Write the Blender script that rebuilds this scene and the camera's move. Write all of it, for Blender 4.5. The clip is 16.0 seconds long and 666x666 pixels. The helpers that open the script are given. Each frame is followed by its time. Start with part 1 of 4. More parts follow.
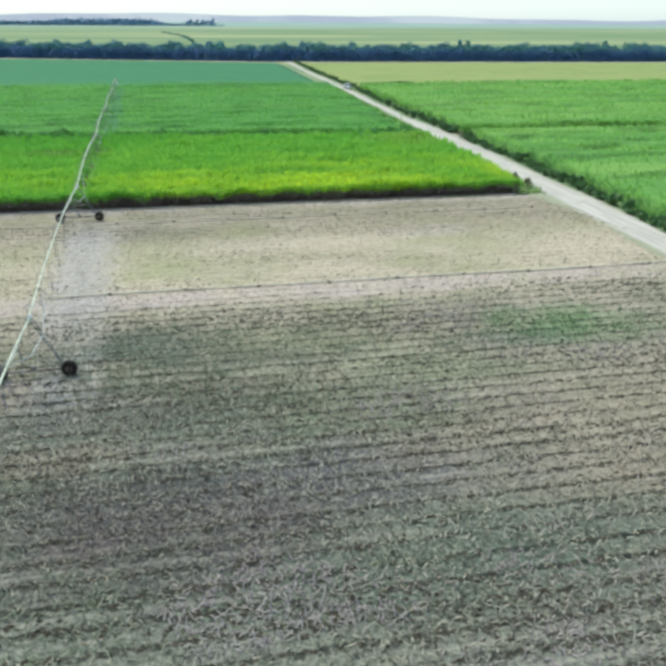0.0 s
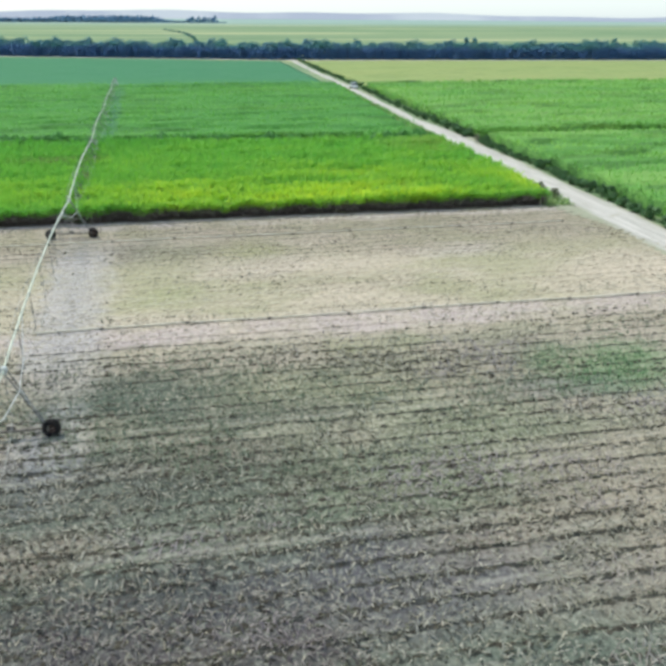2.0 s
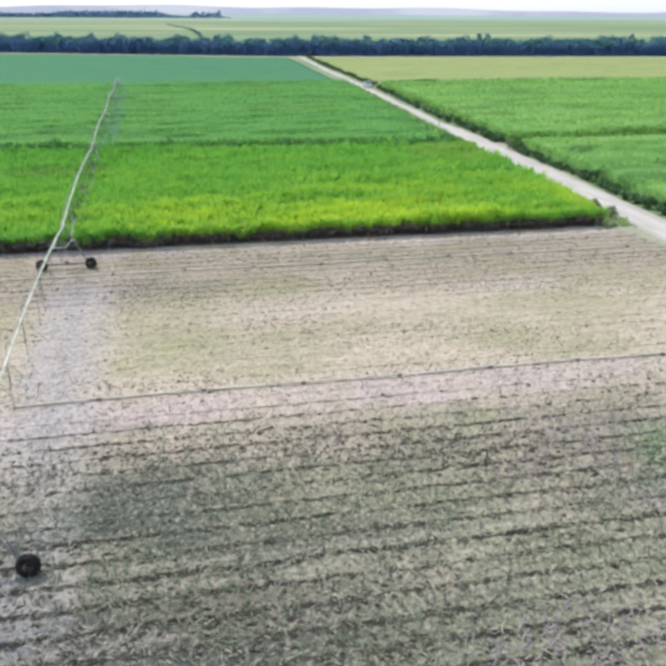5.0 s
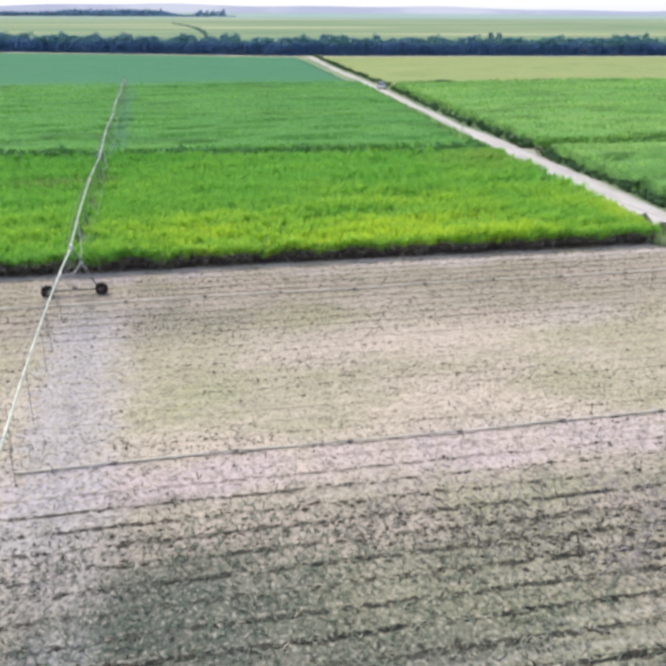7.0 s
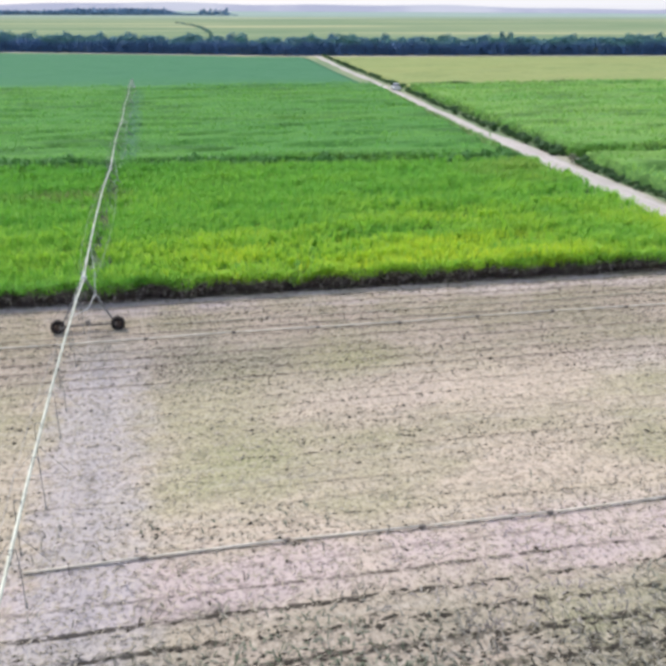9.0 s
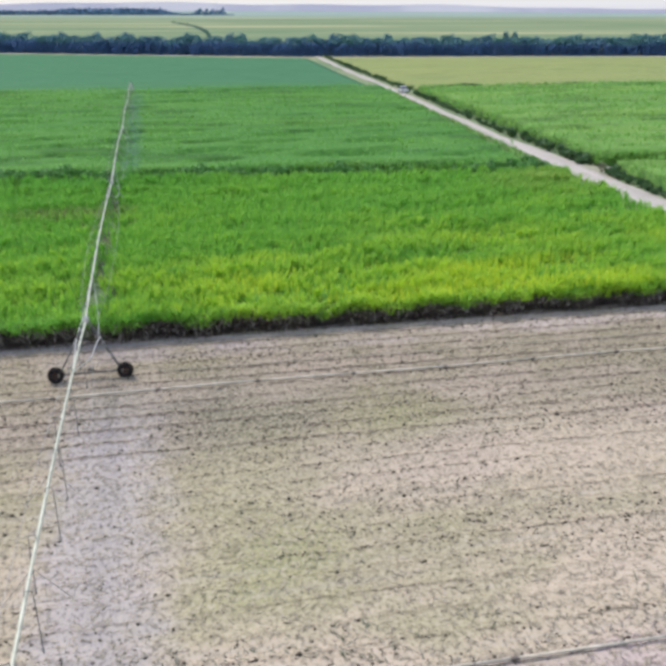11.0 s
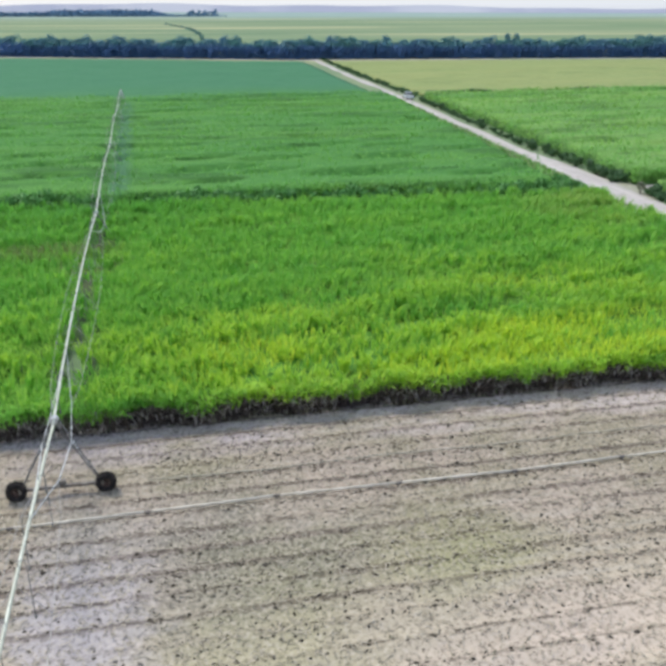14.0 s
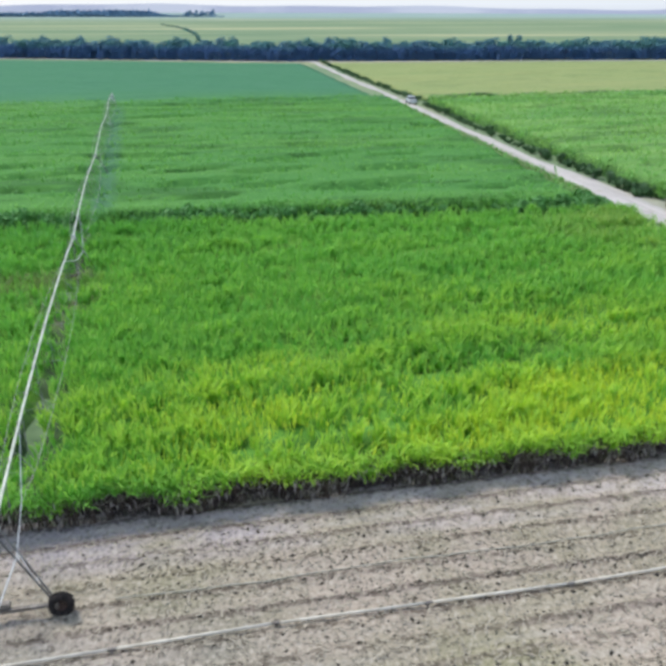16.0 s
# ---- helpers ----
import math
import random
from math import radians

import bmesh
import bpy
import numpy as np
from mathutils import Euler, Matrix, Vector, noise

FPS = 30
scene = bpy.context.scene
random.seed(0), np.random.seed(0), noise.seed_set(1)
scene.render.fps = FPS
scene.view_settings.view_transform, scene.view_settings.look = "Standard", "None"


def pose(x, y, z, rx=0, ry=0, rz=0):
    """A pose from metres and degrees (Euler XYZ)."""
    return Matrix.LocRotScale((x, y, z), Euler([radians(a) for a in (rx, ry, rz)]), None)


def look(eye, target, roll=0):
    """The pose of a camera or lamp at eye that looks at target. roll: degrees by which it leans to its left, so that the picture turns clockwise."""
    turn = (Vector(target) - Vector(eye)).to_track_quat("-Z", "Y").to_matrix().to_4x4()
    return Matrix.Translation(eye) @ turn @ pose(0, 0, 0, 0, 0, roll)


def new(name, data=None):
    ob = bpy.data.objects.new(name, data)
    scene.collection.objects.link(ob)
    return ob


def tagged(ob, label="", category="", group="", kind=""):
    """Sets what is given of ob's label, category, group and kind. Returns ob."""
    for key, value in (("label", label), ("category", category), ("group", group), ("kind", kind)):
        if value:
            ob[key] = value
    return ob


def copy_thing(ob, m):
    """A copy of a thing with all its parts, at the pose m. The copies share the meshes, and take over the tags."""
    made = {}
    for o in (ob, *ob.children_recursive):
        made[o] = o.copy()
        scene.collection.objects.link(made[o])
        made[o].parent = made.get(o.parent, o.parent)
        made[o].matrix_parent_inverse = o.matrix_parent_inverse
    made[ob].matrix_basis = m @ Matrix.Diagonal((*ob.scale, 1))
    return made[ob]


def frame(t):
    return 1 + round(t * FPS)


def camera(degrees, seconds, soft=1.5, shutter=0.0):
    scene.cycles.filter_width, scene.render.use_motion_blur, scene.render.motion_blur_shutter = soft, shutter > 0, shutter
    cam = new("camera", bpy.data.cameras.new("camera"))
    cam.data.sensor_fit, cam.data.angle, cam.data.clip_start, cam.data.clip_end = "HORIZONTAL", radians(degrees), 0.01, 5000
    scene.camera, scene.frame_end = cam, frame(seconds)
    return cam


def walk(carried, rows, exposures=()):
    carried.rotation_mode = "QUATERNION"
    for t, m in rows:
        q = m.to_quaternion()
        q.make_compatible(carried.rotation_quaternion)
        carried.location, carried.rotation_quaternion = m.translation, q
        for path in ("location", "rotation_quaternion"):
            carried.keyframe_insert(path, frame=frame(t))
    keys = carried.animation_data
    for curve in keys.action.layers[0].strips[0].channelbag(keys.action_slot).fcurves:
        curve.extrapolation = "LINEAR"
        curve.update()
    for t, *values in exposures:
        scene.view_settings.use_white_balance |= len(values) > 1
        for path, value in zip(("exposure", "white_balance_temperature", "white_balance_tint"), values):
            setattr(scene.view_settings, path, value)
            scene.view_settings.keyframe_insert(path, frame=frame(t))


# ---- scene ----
# A drone flies low along a centre-pivot irrigator, over cut cane towards standing cane.
# x runs along the crop rows to the right, y along the pivot's pipe, z up; the tower at the crop's edge stands at the origin.
cam = camera(44.9, 16.0, soft=4.1)
PATH = [
    (0.0, 7.85, -90.54, 20.83, -12.810, -21.300, 0.384),
    (0.5, 8.00, -88.59, 20.86, -12.803, -21.346, 0.391),
    (1.0, 8.13, -86.57, 20.90, -12.763, -21.400, 0.398),
    (1.5, 8.23, -84.61, 20.91, -12.732, -21.449, 0.393),
    (2.0, 8.28, -82.53, 20.96, -12.686, -21.492, 0.375),
    (2.5, 8.35, -80.53, 20.98, -12.702, -21.547, 0.358),
    (3.0, 8.39, -78.44, 21.00, -12.634, -21.605, 0.370),
    (3.5, 8.38, -76.44, 20.99, -12.607, -21.666, 0.371),
    (4.0, 8.35, -74.31, 21.03, -12.555, -21.717, 0.357),
    (6.5, 7.53, -65.00, 21.06, -12.221, -21.884, 0.337),
    (7.0, 7.23, -63.00, 21.11, -12.164, -21.892, 0.335),
    (7.5, 6.95, -61.11, 21.14, -12.140, -21.917, 0.320),
    (8.0, 6.61, -59.13, 21.22, -12.061, -21.923, 0.297),
    (8.5, 6.28, -57.24, 21.25, -12.017, -21.966, 0.278),
    (9.0, 5.91, -55.22, 21.28, -11.973, -21.982, 0.271),
    (9.5, 5.60, -53.25, 21.27, -11.997, -22.016, 0.267),
    (10.0, 5.33, -51.13, 21.30, -12.018, -22.020, 0.261),
    (12.5, 4.86, -41.12, 21.37, -12.601, -21.962, 0.139),
    (13.0, 4.98, -39.02, 21.50, -12.624, -21.962, 0.108),
    (13.5, 5.14, -37.04, 21.57, -12.657, -21.948, 0.091),
    (14.0, 5.39, -34.92, 21.65, -12.680, -21.952, 0.080),
    (14.5, 5.66, -32.92, 21.66, -12.696, -21.964, 0.081),
    (15.0, 5.99, -30.77, 21.68, -12.716, -21.941, 0.092),
    (15.5, 6.31, -28.72, 21.66, -12.775, -21.924, 0.123),
    (16.0, 6.66, -26.49, 21.69, -12.867, -21.916, 0.151),
]
ROWS = []
for t, x, y, z, yaw, pitch, roll in PATH:
    a, b = radians(yaw), radians(pitch)
    way = Vector((-math.sin(a) * math.cos(b), math.cos(a) * math.cos(b), math.sin(b)))
    ROWS.append((t, look((x, y, z), Vector((x, y, z)) + way, roll)))
walk(cam, ROWS, exposures=[(0.0, 0.72, 6500, -4), (4.0, 0.79, 6500, 6), (7.0, 0.82, 6500, 14), (10.0, 0.63, 6550, 15), (12.5, 0.48, 6500, 12), (14.0, 0.57, 6350, 11), (16.0, 0.62, 6200, 10)])

# ---------------------------------------------------------------- light
SUN_ELEVATION, SUN_AZIMUTH = 58.0, -32.0          # azimuth from +y towards +x
world = bpy.data.worlds.new("sky")
scene.world = world
world.use_nodes = True
wn, wl = world.node_tree.nodes, world.node_tree.links
sky = wn.new("ShaderNodeTexSky")
sky.sky_type = "NISHITA"
sky.sun_disc = False
sky.sun_elevation = radians(SUN_ELEVATION)
sky.sun_rotation = radians(SUN_AZIMUTH)
sky.altitude = 50
sky.air_density, sky.dust_density, sky.ozone_density = 1.0, 0.8, 1.5
veil = wn.new("ShaderNodeMix")                    # a thin white overcast in front of the blue
veil.data_type = "RGBA"
veil.inputs[0].default_value = 0.62
veil.inputs[7].default_value = (3.05, 3.45, 4.3, 1)
wl.new(sky.outputs[0], veil.inputs[6])
wl.new(veil.outputs[2], wn["Background"].inputs[0])
wn["Background"].inputs[1].default_value = 0.15
sun = new("sun", bpy.data.lights.new("sun", "SUN"))
sun.data.energy, sun.data.angle, sun.data.color = 2.0, radians(14), (1.0, 0.95, 0.86)
e, a = radians(SUN_ELEVATION), radians(SUN_AZIMUTH)
to_sun = Vector((math.sin(a) * math.cos(e), math.cos(a) * math.cos(e), math.sin(e)))
sun.matrix_world = look(to_sun * 300, (0, 0, 0))

# ---------------------------------------------------------------- materials
class Nodes:
    """A node material under construction."""

    def __init__(self, name, roughness=0.8, metallic=0.0):
        self.mat = bpy.data.materials.new(name)
        self.mat.use_nodes = True
        self.tree = self.mat.node_tree
        self.bsdf = self.tree.nodes["Principled BSDF"]
        self.bsdf.inputs["Roughness"].default_value = roughness
        self.bsdf.inputs["Metallic"].default_value = metallic
        if roughness > 0.75:                     # dusty, matt surfaces hardly glint
            self.bsdf.inputs["Specular IOR Level"].default_value = 0.12
        self.coord = self.add("ShaderNodeNewGeometry").outputs["Position"]

    def add(self, kind):
        return self.tree.nodes.new(kind)

    def link(self, a, b):
        self.tree.links.new(a, b)

    def put(self, socket, value):
        if isinstance(value, bpy.types.NodeSocket):
            self.link(value, socket)
        else:
            socket.default_value = value

    def noise(self, scale, detail=3.0, rough=0.55, turn=0.0, stretch=(1, 1, 1), seed=0.0):
        m = self.add("ShaderNodeMapping")
        m.inputs["Location"].default_value = (seed, seed * 0.7, 0)
        m.inputs["Rotation"].default_value = (0, 0, turn)
        m.inputs["Scale"].default_value = stretch
        self.link(self.coord, m.inputs[0])
        n = self.add("ShaderNodeTexNoise")
        n.inputs["Scale"].default_value = scale
        n.inputs["Detail"].default_value = detail
        n.inputs["Roughness"].default_value = rough
        self.link(m.outputs[0], n.inputs["Vector"])
        return n.outputs[0]

    def ramp(self, value, low, high, a=0.0, b=1.0):
        n = self.add("ShaderNodeMapRange")
        n.interpolation_type = "SMOOTHSTEP"
        self.put(n.inputs["Value"], value)
        for k, v in zip(("From Min", "From Max", "To Min", "To Max"), (low, high, a, b)):
            n.inputs[k].default_value = v
        return n.outputs[0]

    def mix(self, factor, a, b):
        n = self.add("ShaderNodeMix")
        n.data_type = "RGBA"
        for socket, v in ((n.inputs[0], factor), (n.inputs[6], a), (n.inputs[7], b)):
            self.put(socket, (*v, 1) if isinstance(v, tuple) and len(v) == 3 else v)
        return n.outputs[2]

    def math(self, op, a, b=0.0):
        n = self.add("ShaderNodeMath")
        n.operation = op
        self.put(n.inputs[0], a)
        self.put(n.inputs[1], b)
        return n.outputs[0]

    def axis(self, slope_x, slope_y, offset=0.0):
        """slope_x * x + slope_y * y + offset of the place."""
        n = self.add("ShaderNodeVectorMath")
        n.operation = "DOT_PRODUCT"
        self.link(self.coord, n.inputs[0])
        n.inputs[1].default_value = (slope_x, slope_y, 0)
        return self.math("ADD", n.outputs["Value"], offset)

    def blob(self, cx, cy, rx, ry, seed):
        """A patch with a ragged edge: 1 in its middle, 0 outside."""
        dx, dy = self.axis(1 / rx, 0, -cx / rx), self.axis(0, 1 / ry, -cy / ry)
        d = self.math("ADD", self.math("MULTIPLY", dx, dx), self.math("MULTIPLY", dy, dy))
        return self.ramp(self.math("ADD", d, self.math("MULTIPLY", self.noise(0.22, 4, 0.65, seed=seed), 2.4)), 2.6, 0.8)

    def island(self):
        return self.add("ShaderNodeNewGeometry").outputs["Random Per Island"]

    def each(self):
        return self.add("ShaderNodeObjectInfo").outputs["Random"]

    def colour(self, socket):
        self.put(self.bsdf.inputs["Base Color"], (*socket, 1) if isinstance(socket, tuple) else socket)
        return self

    def bump(self, height, strength=0.4, distance=0.05):
        n = self.add("ShaderNodeBump")
        n.inputs["Strength"].default_value = strength
        n.inputs["Distance"].default_value = distance
        self.link(height, n.inputs["Height"])
        self.link(n.outputs[0], self.bsdf.inputs["Normal"])
        return self

    def see_through(self, share, tint):
        """Lets leaves pass some light."""
        t = self.add("ShaderNodeBsdfTranslucent")
        self.put(t.inputs["Color"], tint)
        m = self.add("ShaderNodeMixShader")
        m.inputs[0].default_value = share
        self.link(self.bsdf.outputs[0], m.inputs[1])
        self.link(t.outputs[0], m.inputs[2])
        self.link(m.outputs[0], self.tree.nodes["Material Output"].inputs[0])
        return self


ROW_SLOPE = 0.014                      # the rows fall by this much of y for each metre of x
ROW_TURN = -math.atan(ROW_SLOPE)


def soil_colour(n):
    """Cut cane ground: pale straw and sandy soil, olive and grey patches, some of them painted cloud shade, dark
    stubble lines along the rows.
    """
    def both(a, b):
        return n.math("MULTIPLY", a, b)

    across = n.axis(ROW_SLOPE, 1.0)
    loose = n.math("ADD", across, n.math("SUBTRACT", n.math("MULTIPLY", n.noise(0.22, 4, 0.65, seed=90), 5.0), 2.5))
    straw = n.mix(n.ramp(n.noise(0.09, 4, stretch=(0.6, 1, 1)), 0.35, 0.65), (0.425, 0.368, 0.262), (0.545, 0.452, 0.350))
    green = n.ramp(n.noise(0.07, 4, 0.6, stretch=(0.7, 1.2, 1), seed=13), 0.46, 0.62)
    c = n.mix(n.math("MULTIPLY", green, 0.5), straw, (0.285, 0.295, 0.140))
    stubble = n.mix(n.ramp(n.noise(0.10, 4, 0.6, stretch=(0.6, 1.2, 1), seed=33), 0.40, 0.62), (0.255, 0.238, 0.170), (0.375, 0.315, 0.250))
    c = n.mix(n.ramp(loose, -27.5, -33.5, 0.0, 0.92), c, stubble)
    near = n.ramp(n.math("SUBTRACT", loose, n.ramp(n.axis(1, 0), 26, 8, 0.0, 6.0)), -44.0, -58.0)
    tuft = n.mix(n.ramp(n.noise(1.9, 3, 0.65, stretch=(0.7, 1.1, 1), seed=77), 0.38, 0.62), (0.050, 0.064, 0.054), (0.116, 0.138, 0.104))
    tuft = n.mix(n.ramp(n.noise(0.12, 4, 0.6, stretch=(0.6, 1.2, 1), seed=34), 0.50, 0.64, 0, 0.7), tuft, (0.190, 0.162, 0.130))
    tuft = n.mix(n.ramp(loose, -52.0, -60.0, 0.0, 0.45), tuft, (0.200, 0.192, 0.172))
    c = n.mix(n.math("MULTIPLY", near, 0.85), c, tuft)
    # the dark teal patch at (6, -38) includes painted cloud shade
    for cx, cy, rx, ry, share, tint in (
            (6, -38, 7, 5, 0.74, (0.034, 0.064, 0.052)), (14, -41.5, 8, 2.5, 0.6, (0.044, 0.060, 0.056)), (9, -46.5, 9, 3.5, 0.6, (0.050, 0.062, 0.054)), (37, -40, 7, 5, 0.65, (0.095, 0.225, 0.075)),
            (22, -39, 12, 4, 0.45, (0.170, 0.185, 0.095)), (32, -42, 6, 2, 0.6, (0.10, 0.11, 0.12)), (7, -61.5, 9, 4.5, 0.85, (0.085, 0.056, 0.070)),
            (7, -57, 8, 3, 0.7, (0.048, 0.050, 0.060)), (19, -57, 9, 4, 0.7, (0.095, 0.082, 0.105)), (22, -48, 16, 6, 0.6, (0.125, 0.165, 0.090)), (2.0, -44, 2.5, 6, 0.6, (0.34, 0.335, 0.36)), (36, -56, 16, 10, 0.80, (0.345, 0.285, 0.215)),
            (10, -46, 5, 2.5, 0.6, (0.235, 0.180, 0.140)), (2, -53, 4, 2, 0.7, (0.30, 0.23, 0.185)), (17, -64.5, 18, 4.5, 0.65, (0.058, 0.092, 0.066)),
            (6, -48, 9, 4, 0.5, (0.060, 0.068, 0.066)), (5.5, -30.0, 4.5, 1.2, 0.75, (0.105, 0.085, 0.095)), (22, -33, 5, 2, 0.5, (0.24, 0.26, 0.12)),
            (8.0, -20.5, 4, 3, 0.55, (0.31, 0.325, 0.150)), (17, -8, 5, 3, 0.6, (0.32, 0.345, 0.115)), (10, -7, 6, 3, 0.35, (0.30, 0.30, 0.15)),
            (33, -6, 10, 3, 0.5, (0.24, 0.25, 0.12)), (37, -11, 6, 3, 0.65, (0.58, 0.49, 0.45)), (16, -13, 7, 4, 0.5, (0.52, 0.43, 0.36)), (27, -27.6, 9, 2, 0.5, (0.58, 0.48, 0.46))):
        c = n.mix(n.math("MULTIPLY", n.blob(cx, cy, rx, ry, cx), share), c, tint)
    bare = both(n.ramp(loose, -31.5, -29.2), n.ramp(loose, -25.8, -27.4))
    c = n.mix(both(bare, n.ramp(n.noise(0.25, 4, seed=5), 0.25, 0.6, 0.2, 0.9)), c, (0.49, 0.40, 0.375))
    # soil near the standing cane is darkened for a passing cloud's shadow
    cloud_shade = n.ramp(loose, -15.0, -4.0, 0.0, 0.80)
    c = n.mix(cloud_shade, c, n.mix(n.ramp(n.noise(0.16, 4, 0.6, seed=60), 0.4, 0.6), (0.262, 0.234, 0.152), (0.352, 0.292, 0.228)))
    # cloud shadow beside the tower, painted as a dull patch
    c = n.mix(n.math("MULTIPLY", n.blob(5.0, -6.0, 9, 6, 3), 0.48), c, (0.140, 0.150, 0.125))
    edge = n.math("MULTIPLY", n.ramp(across, 1.6, 3.4), 0.9)
    c = n.mix(both(edge, n.ramp(n.noise(0.4, 4, stretch=(0.4, 1, 1), seed=8), 0.3, 0.6)), c, n.mix(n.ramp(n.axis(1, 0), 4, 26), (0.36, 0.315, 0.315), (0.50, 0.43, 0.395)))
    beside = n.math("ADD", n.axis(1, 0), n.math("SUBTRACT", n.math("MULTIPLY", n.noise(0.6, 5, 0.7, seed=91), 6.0), 3.0))
    lane = both(n.ramp(beside, -1.9, -0.1), n.ramp(beside, 5.4, 2.2))
    lane = both(both(lane, n.ramp(loose, -41.0, -29.0, 0.0, 1.0)), n.ramp(loose, 1.0, -9.0, 0.0, 1.0))
    c = n.mix(n.math("MULTIPLY", lane, 0.74), c, (0.432, 0.398, 0.398))
    drift = n.noise(0.5, 2, 0.5, stretch=(0.3, 1, 1), seed=3)
    wave = n.math("SINE", n.math("ADD", n.math("MULTIPLY", across, 2 * math.pi / 1.4), n.math("MULTIPLY", drift, 1.6)))
    dry = n.mix(near, (0.54, 0.48, 0.39), (0.33, 0.33, 0.26))
    grain = n.noise(5.0, 3, 0.72, stretch=(1.0, 0.85, 1), seed=51)
    c = n.mix(n.ramp(grain, 0.48, 0.36, 0.0, 0.5), c, dry)
    shade = n.mix(0.62, c, (0.06, 0.055, 0.045))
    c = n.mix(n.ramp(grain, 0.53, 0.64), c, shade)
    dark = n.mix(n.ramp(loose, -27.0, -34.0), (0.046, 0.034, 0.024), (0.016, 0.018, 0.016))
    # long broken lines of dark stubble, strong on some rows and faint on others
    chosen = n.ramp(n.noise(0.42, 2, 0.5, stretch=(0.05, 1.0, 1), seed=44), 0.48, 0.60, 0.08, 1.0)
    rough = both(n.ramp(loose, -30.5, -33.5), n.ramp(loose, -80.0, -52.0, 0.35, 1.0))
    chosen = n.math("MAXIMUM", chosen, both(rough, n.ramp(n.noise(0.5, 3, 0.5, stretch=(0.08, 0.5, 1), seed=45), 0.43, 0.58, 0.0, 1.0)))
    broken = n.ramp(n.noise(1.5, 4, 0.7, stretch=(0.7, 1.1, 1), seed=7), 0.45, 0.54)
    line = both(both(n.ramp(n.math("ADD", wave, n.ramp(loose, -28.0, -33.0, 0.0, 0.26)), 0.84, 1.0), broken), chosen)
    band = both(n.ramp(wave, 0.1, 0.9), n.ramp(n.noise(0.45, 4, 0.6, stretch=(0.10, 1.0, 1), seed=19), 0.42, 0.58))
    c = n.mix(both(band, n.ramp(loose, -14.0, -6.0, 0.0, 0.6)), c, (0.175, 0.140, 0.118))
    c = n.mix(both(line, n.ramp(loose, -26.0, -33.0, 0.60, 0.95)), c, dark)
    pale = both(n.ramp(wave, -0.70, -0.97), n.ramp(n.noise(0.3, 3, 0.5, stretch=(0.15, 1.2, 1), seed=71), 0.50, 0.60))
    c = n.mix(n.math("MULTIPLY", pale, 0.25), c, (0.48, 0.44, 0.37))
    # single stools, thicker on the rows
    row = n.ramp(wave, -0.2, 0.95, -0.05, 0.05)
    specks = n.noise(2.2, 4, 0.75, stretch=(0.95, 0.9, 1))
    c = n.mix(both(n.ramp(n.math("ADD", specks, row), 0.53, 0.59), n.math("MAXIMUM", n.ramp(loose, -24.0, -44.0, 0.24, 0.75), n.ramp(loose, -14.0, -7.0, 0.0, 0.55))), c, dark)
    return c, specks


def make_soil():
    n = Nodes("cut_cane_soil", 0.95)
    c, specks = soil_colour(n)
    n.colour(c).bump(specks, 0.25, 0.06)
    return n.mat


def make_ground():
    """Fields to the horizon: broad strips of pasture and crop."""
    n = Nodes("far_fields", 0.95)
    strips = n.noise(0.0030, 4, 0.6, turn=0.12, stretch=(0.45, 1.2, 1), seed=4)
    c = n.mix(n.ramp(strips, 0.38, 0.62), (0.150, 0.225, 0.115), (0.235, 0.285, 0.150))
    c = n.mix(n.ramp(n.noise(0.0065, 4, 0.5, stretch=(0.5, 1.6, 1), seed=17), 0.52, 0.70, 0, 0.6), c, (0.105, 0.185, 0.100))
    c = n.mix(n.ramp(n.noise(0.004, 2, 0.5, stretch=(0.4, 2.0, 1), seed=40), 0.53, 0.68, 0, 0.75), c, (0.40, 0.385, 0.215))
    # beyond 1300 m a pale haze is mixed into the field colour
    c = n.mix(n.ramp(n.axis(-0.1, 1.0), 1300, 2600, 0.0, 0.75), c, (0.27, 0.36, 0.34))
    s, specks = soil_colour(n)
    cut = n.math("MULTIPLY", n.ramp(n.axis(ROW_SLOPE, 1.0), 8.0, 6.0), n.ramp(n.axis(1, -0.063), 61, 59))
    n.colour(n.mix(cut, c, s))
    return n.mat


def make_sand(name, verge):
    n = Nodes(name, 0.95)
    along = n.noise(0.8, 4, 0.6, turn=radians(-3.9), stretch=(2.2, 0.12, 1))
    c = n.mix(n.ramp(along, 0.35, 0.65), (0.40, 0.372, 0.335), (0.555, 0.515, 0.475))
    c = n.mix(n.ramp(n.noise(0.35, 5, 0.6, seed=9), 0.58, 0.72, 0, 0.6), c, (0.33, 0.29, 0.20))
    if verge:                       # worn grass creeps in from both sides
        off = n.math("ABSOLUTE", n.axis(1, -0.063, -59.3))
        off = n.math("ADD", off, n.math("MULTIPLY", n.noise(0.5, 4, 0.65, stretch=(1, 0.4, 1), seed=23), 2.0))
        off = n.math("ADD", off, n.ramp(n.axis(0, 1), 70, 105, 0.0, 1.1))
        c = n.mix(n.ramp(off, 2.5, 3.9, 0.0, 0.75), c, (0.25, 0.27, 0.16))
    fine = n.noise(6, 3)
    n.colour(n.mix(n.ramp(fine, 0.4, 0.7, 0, 0.3), c, (0.32, 0.26, 0.22))).bump(fine, 0.3, 0.04)
    return n.mat


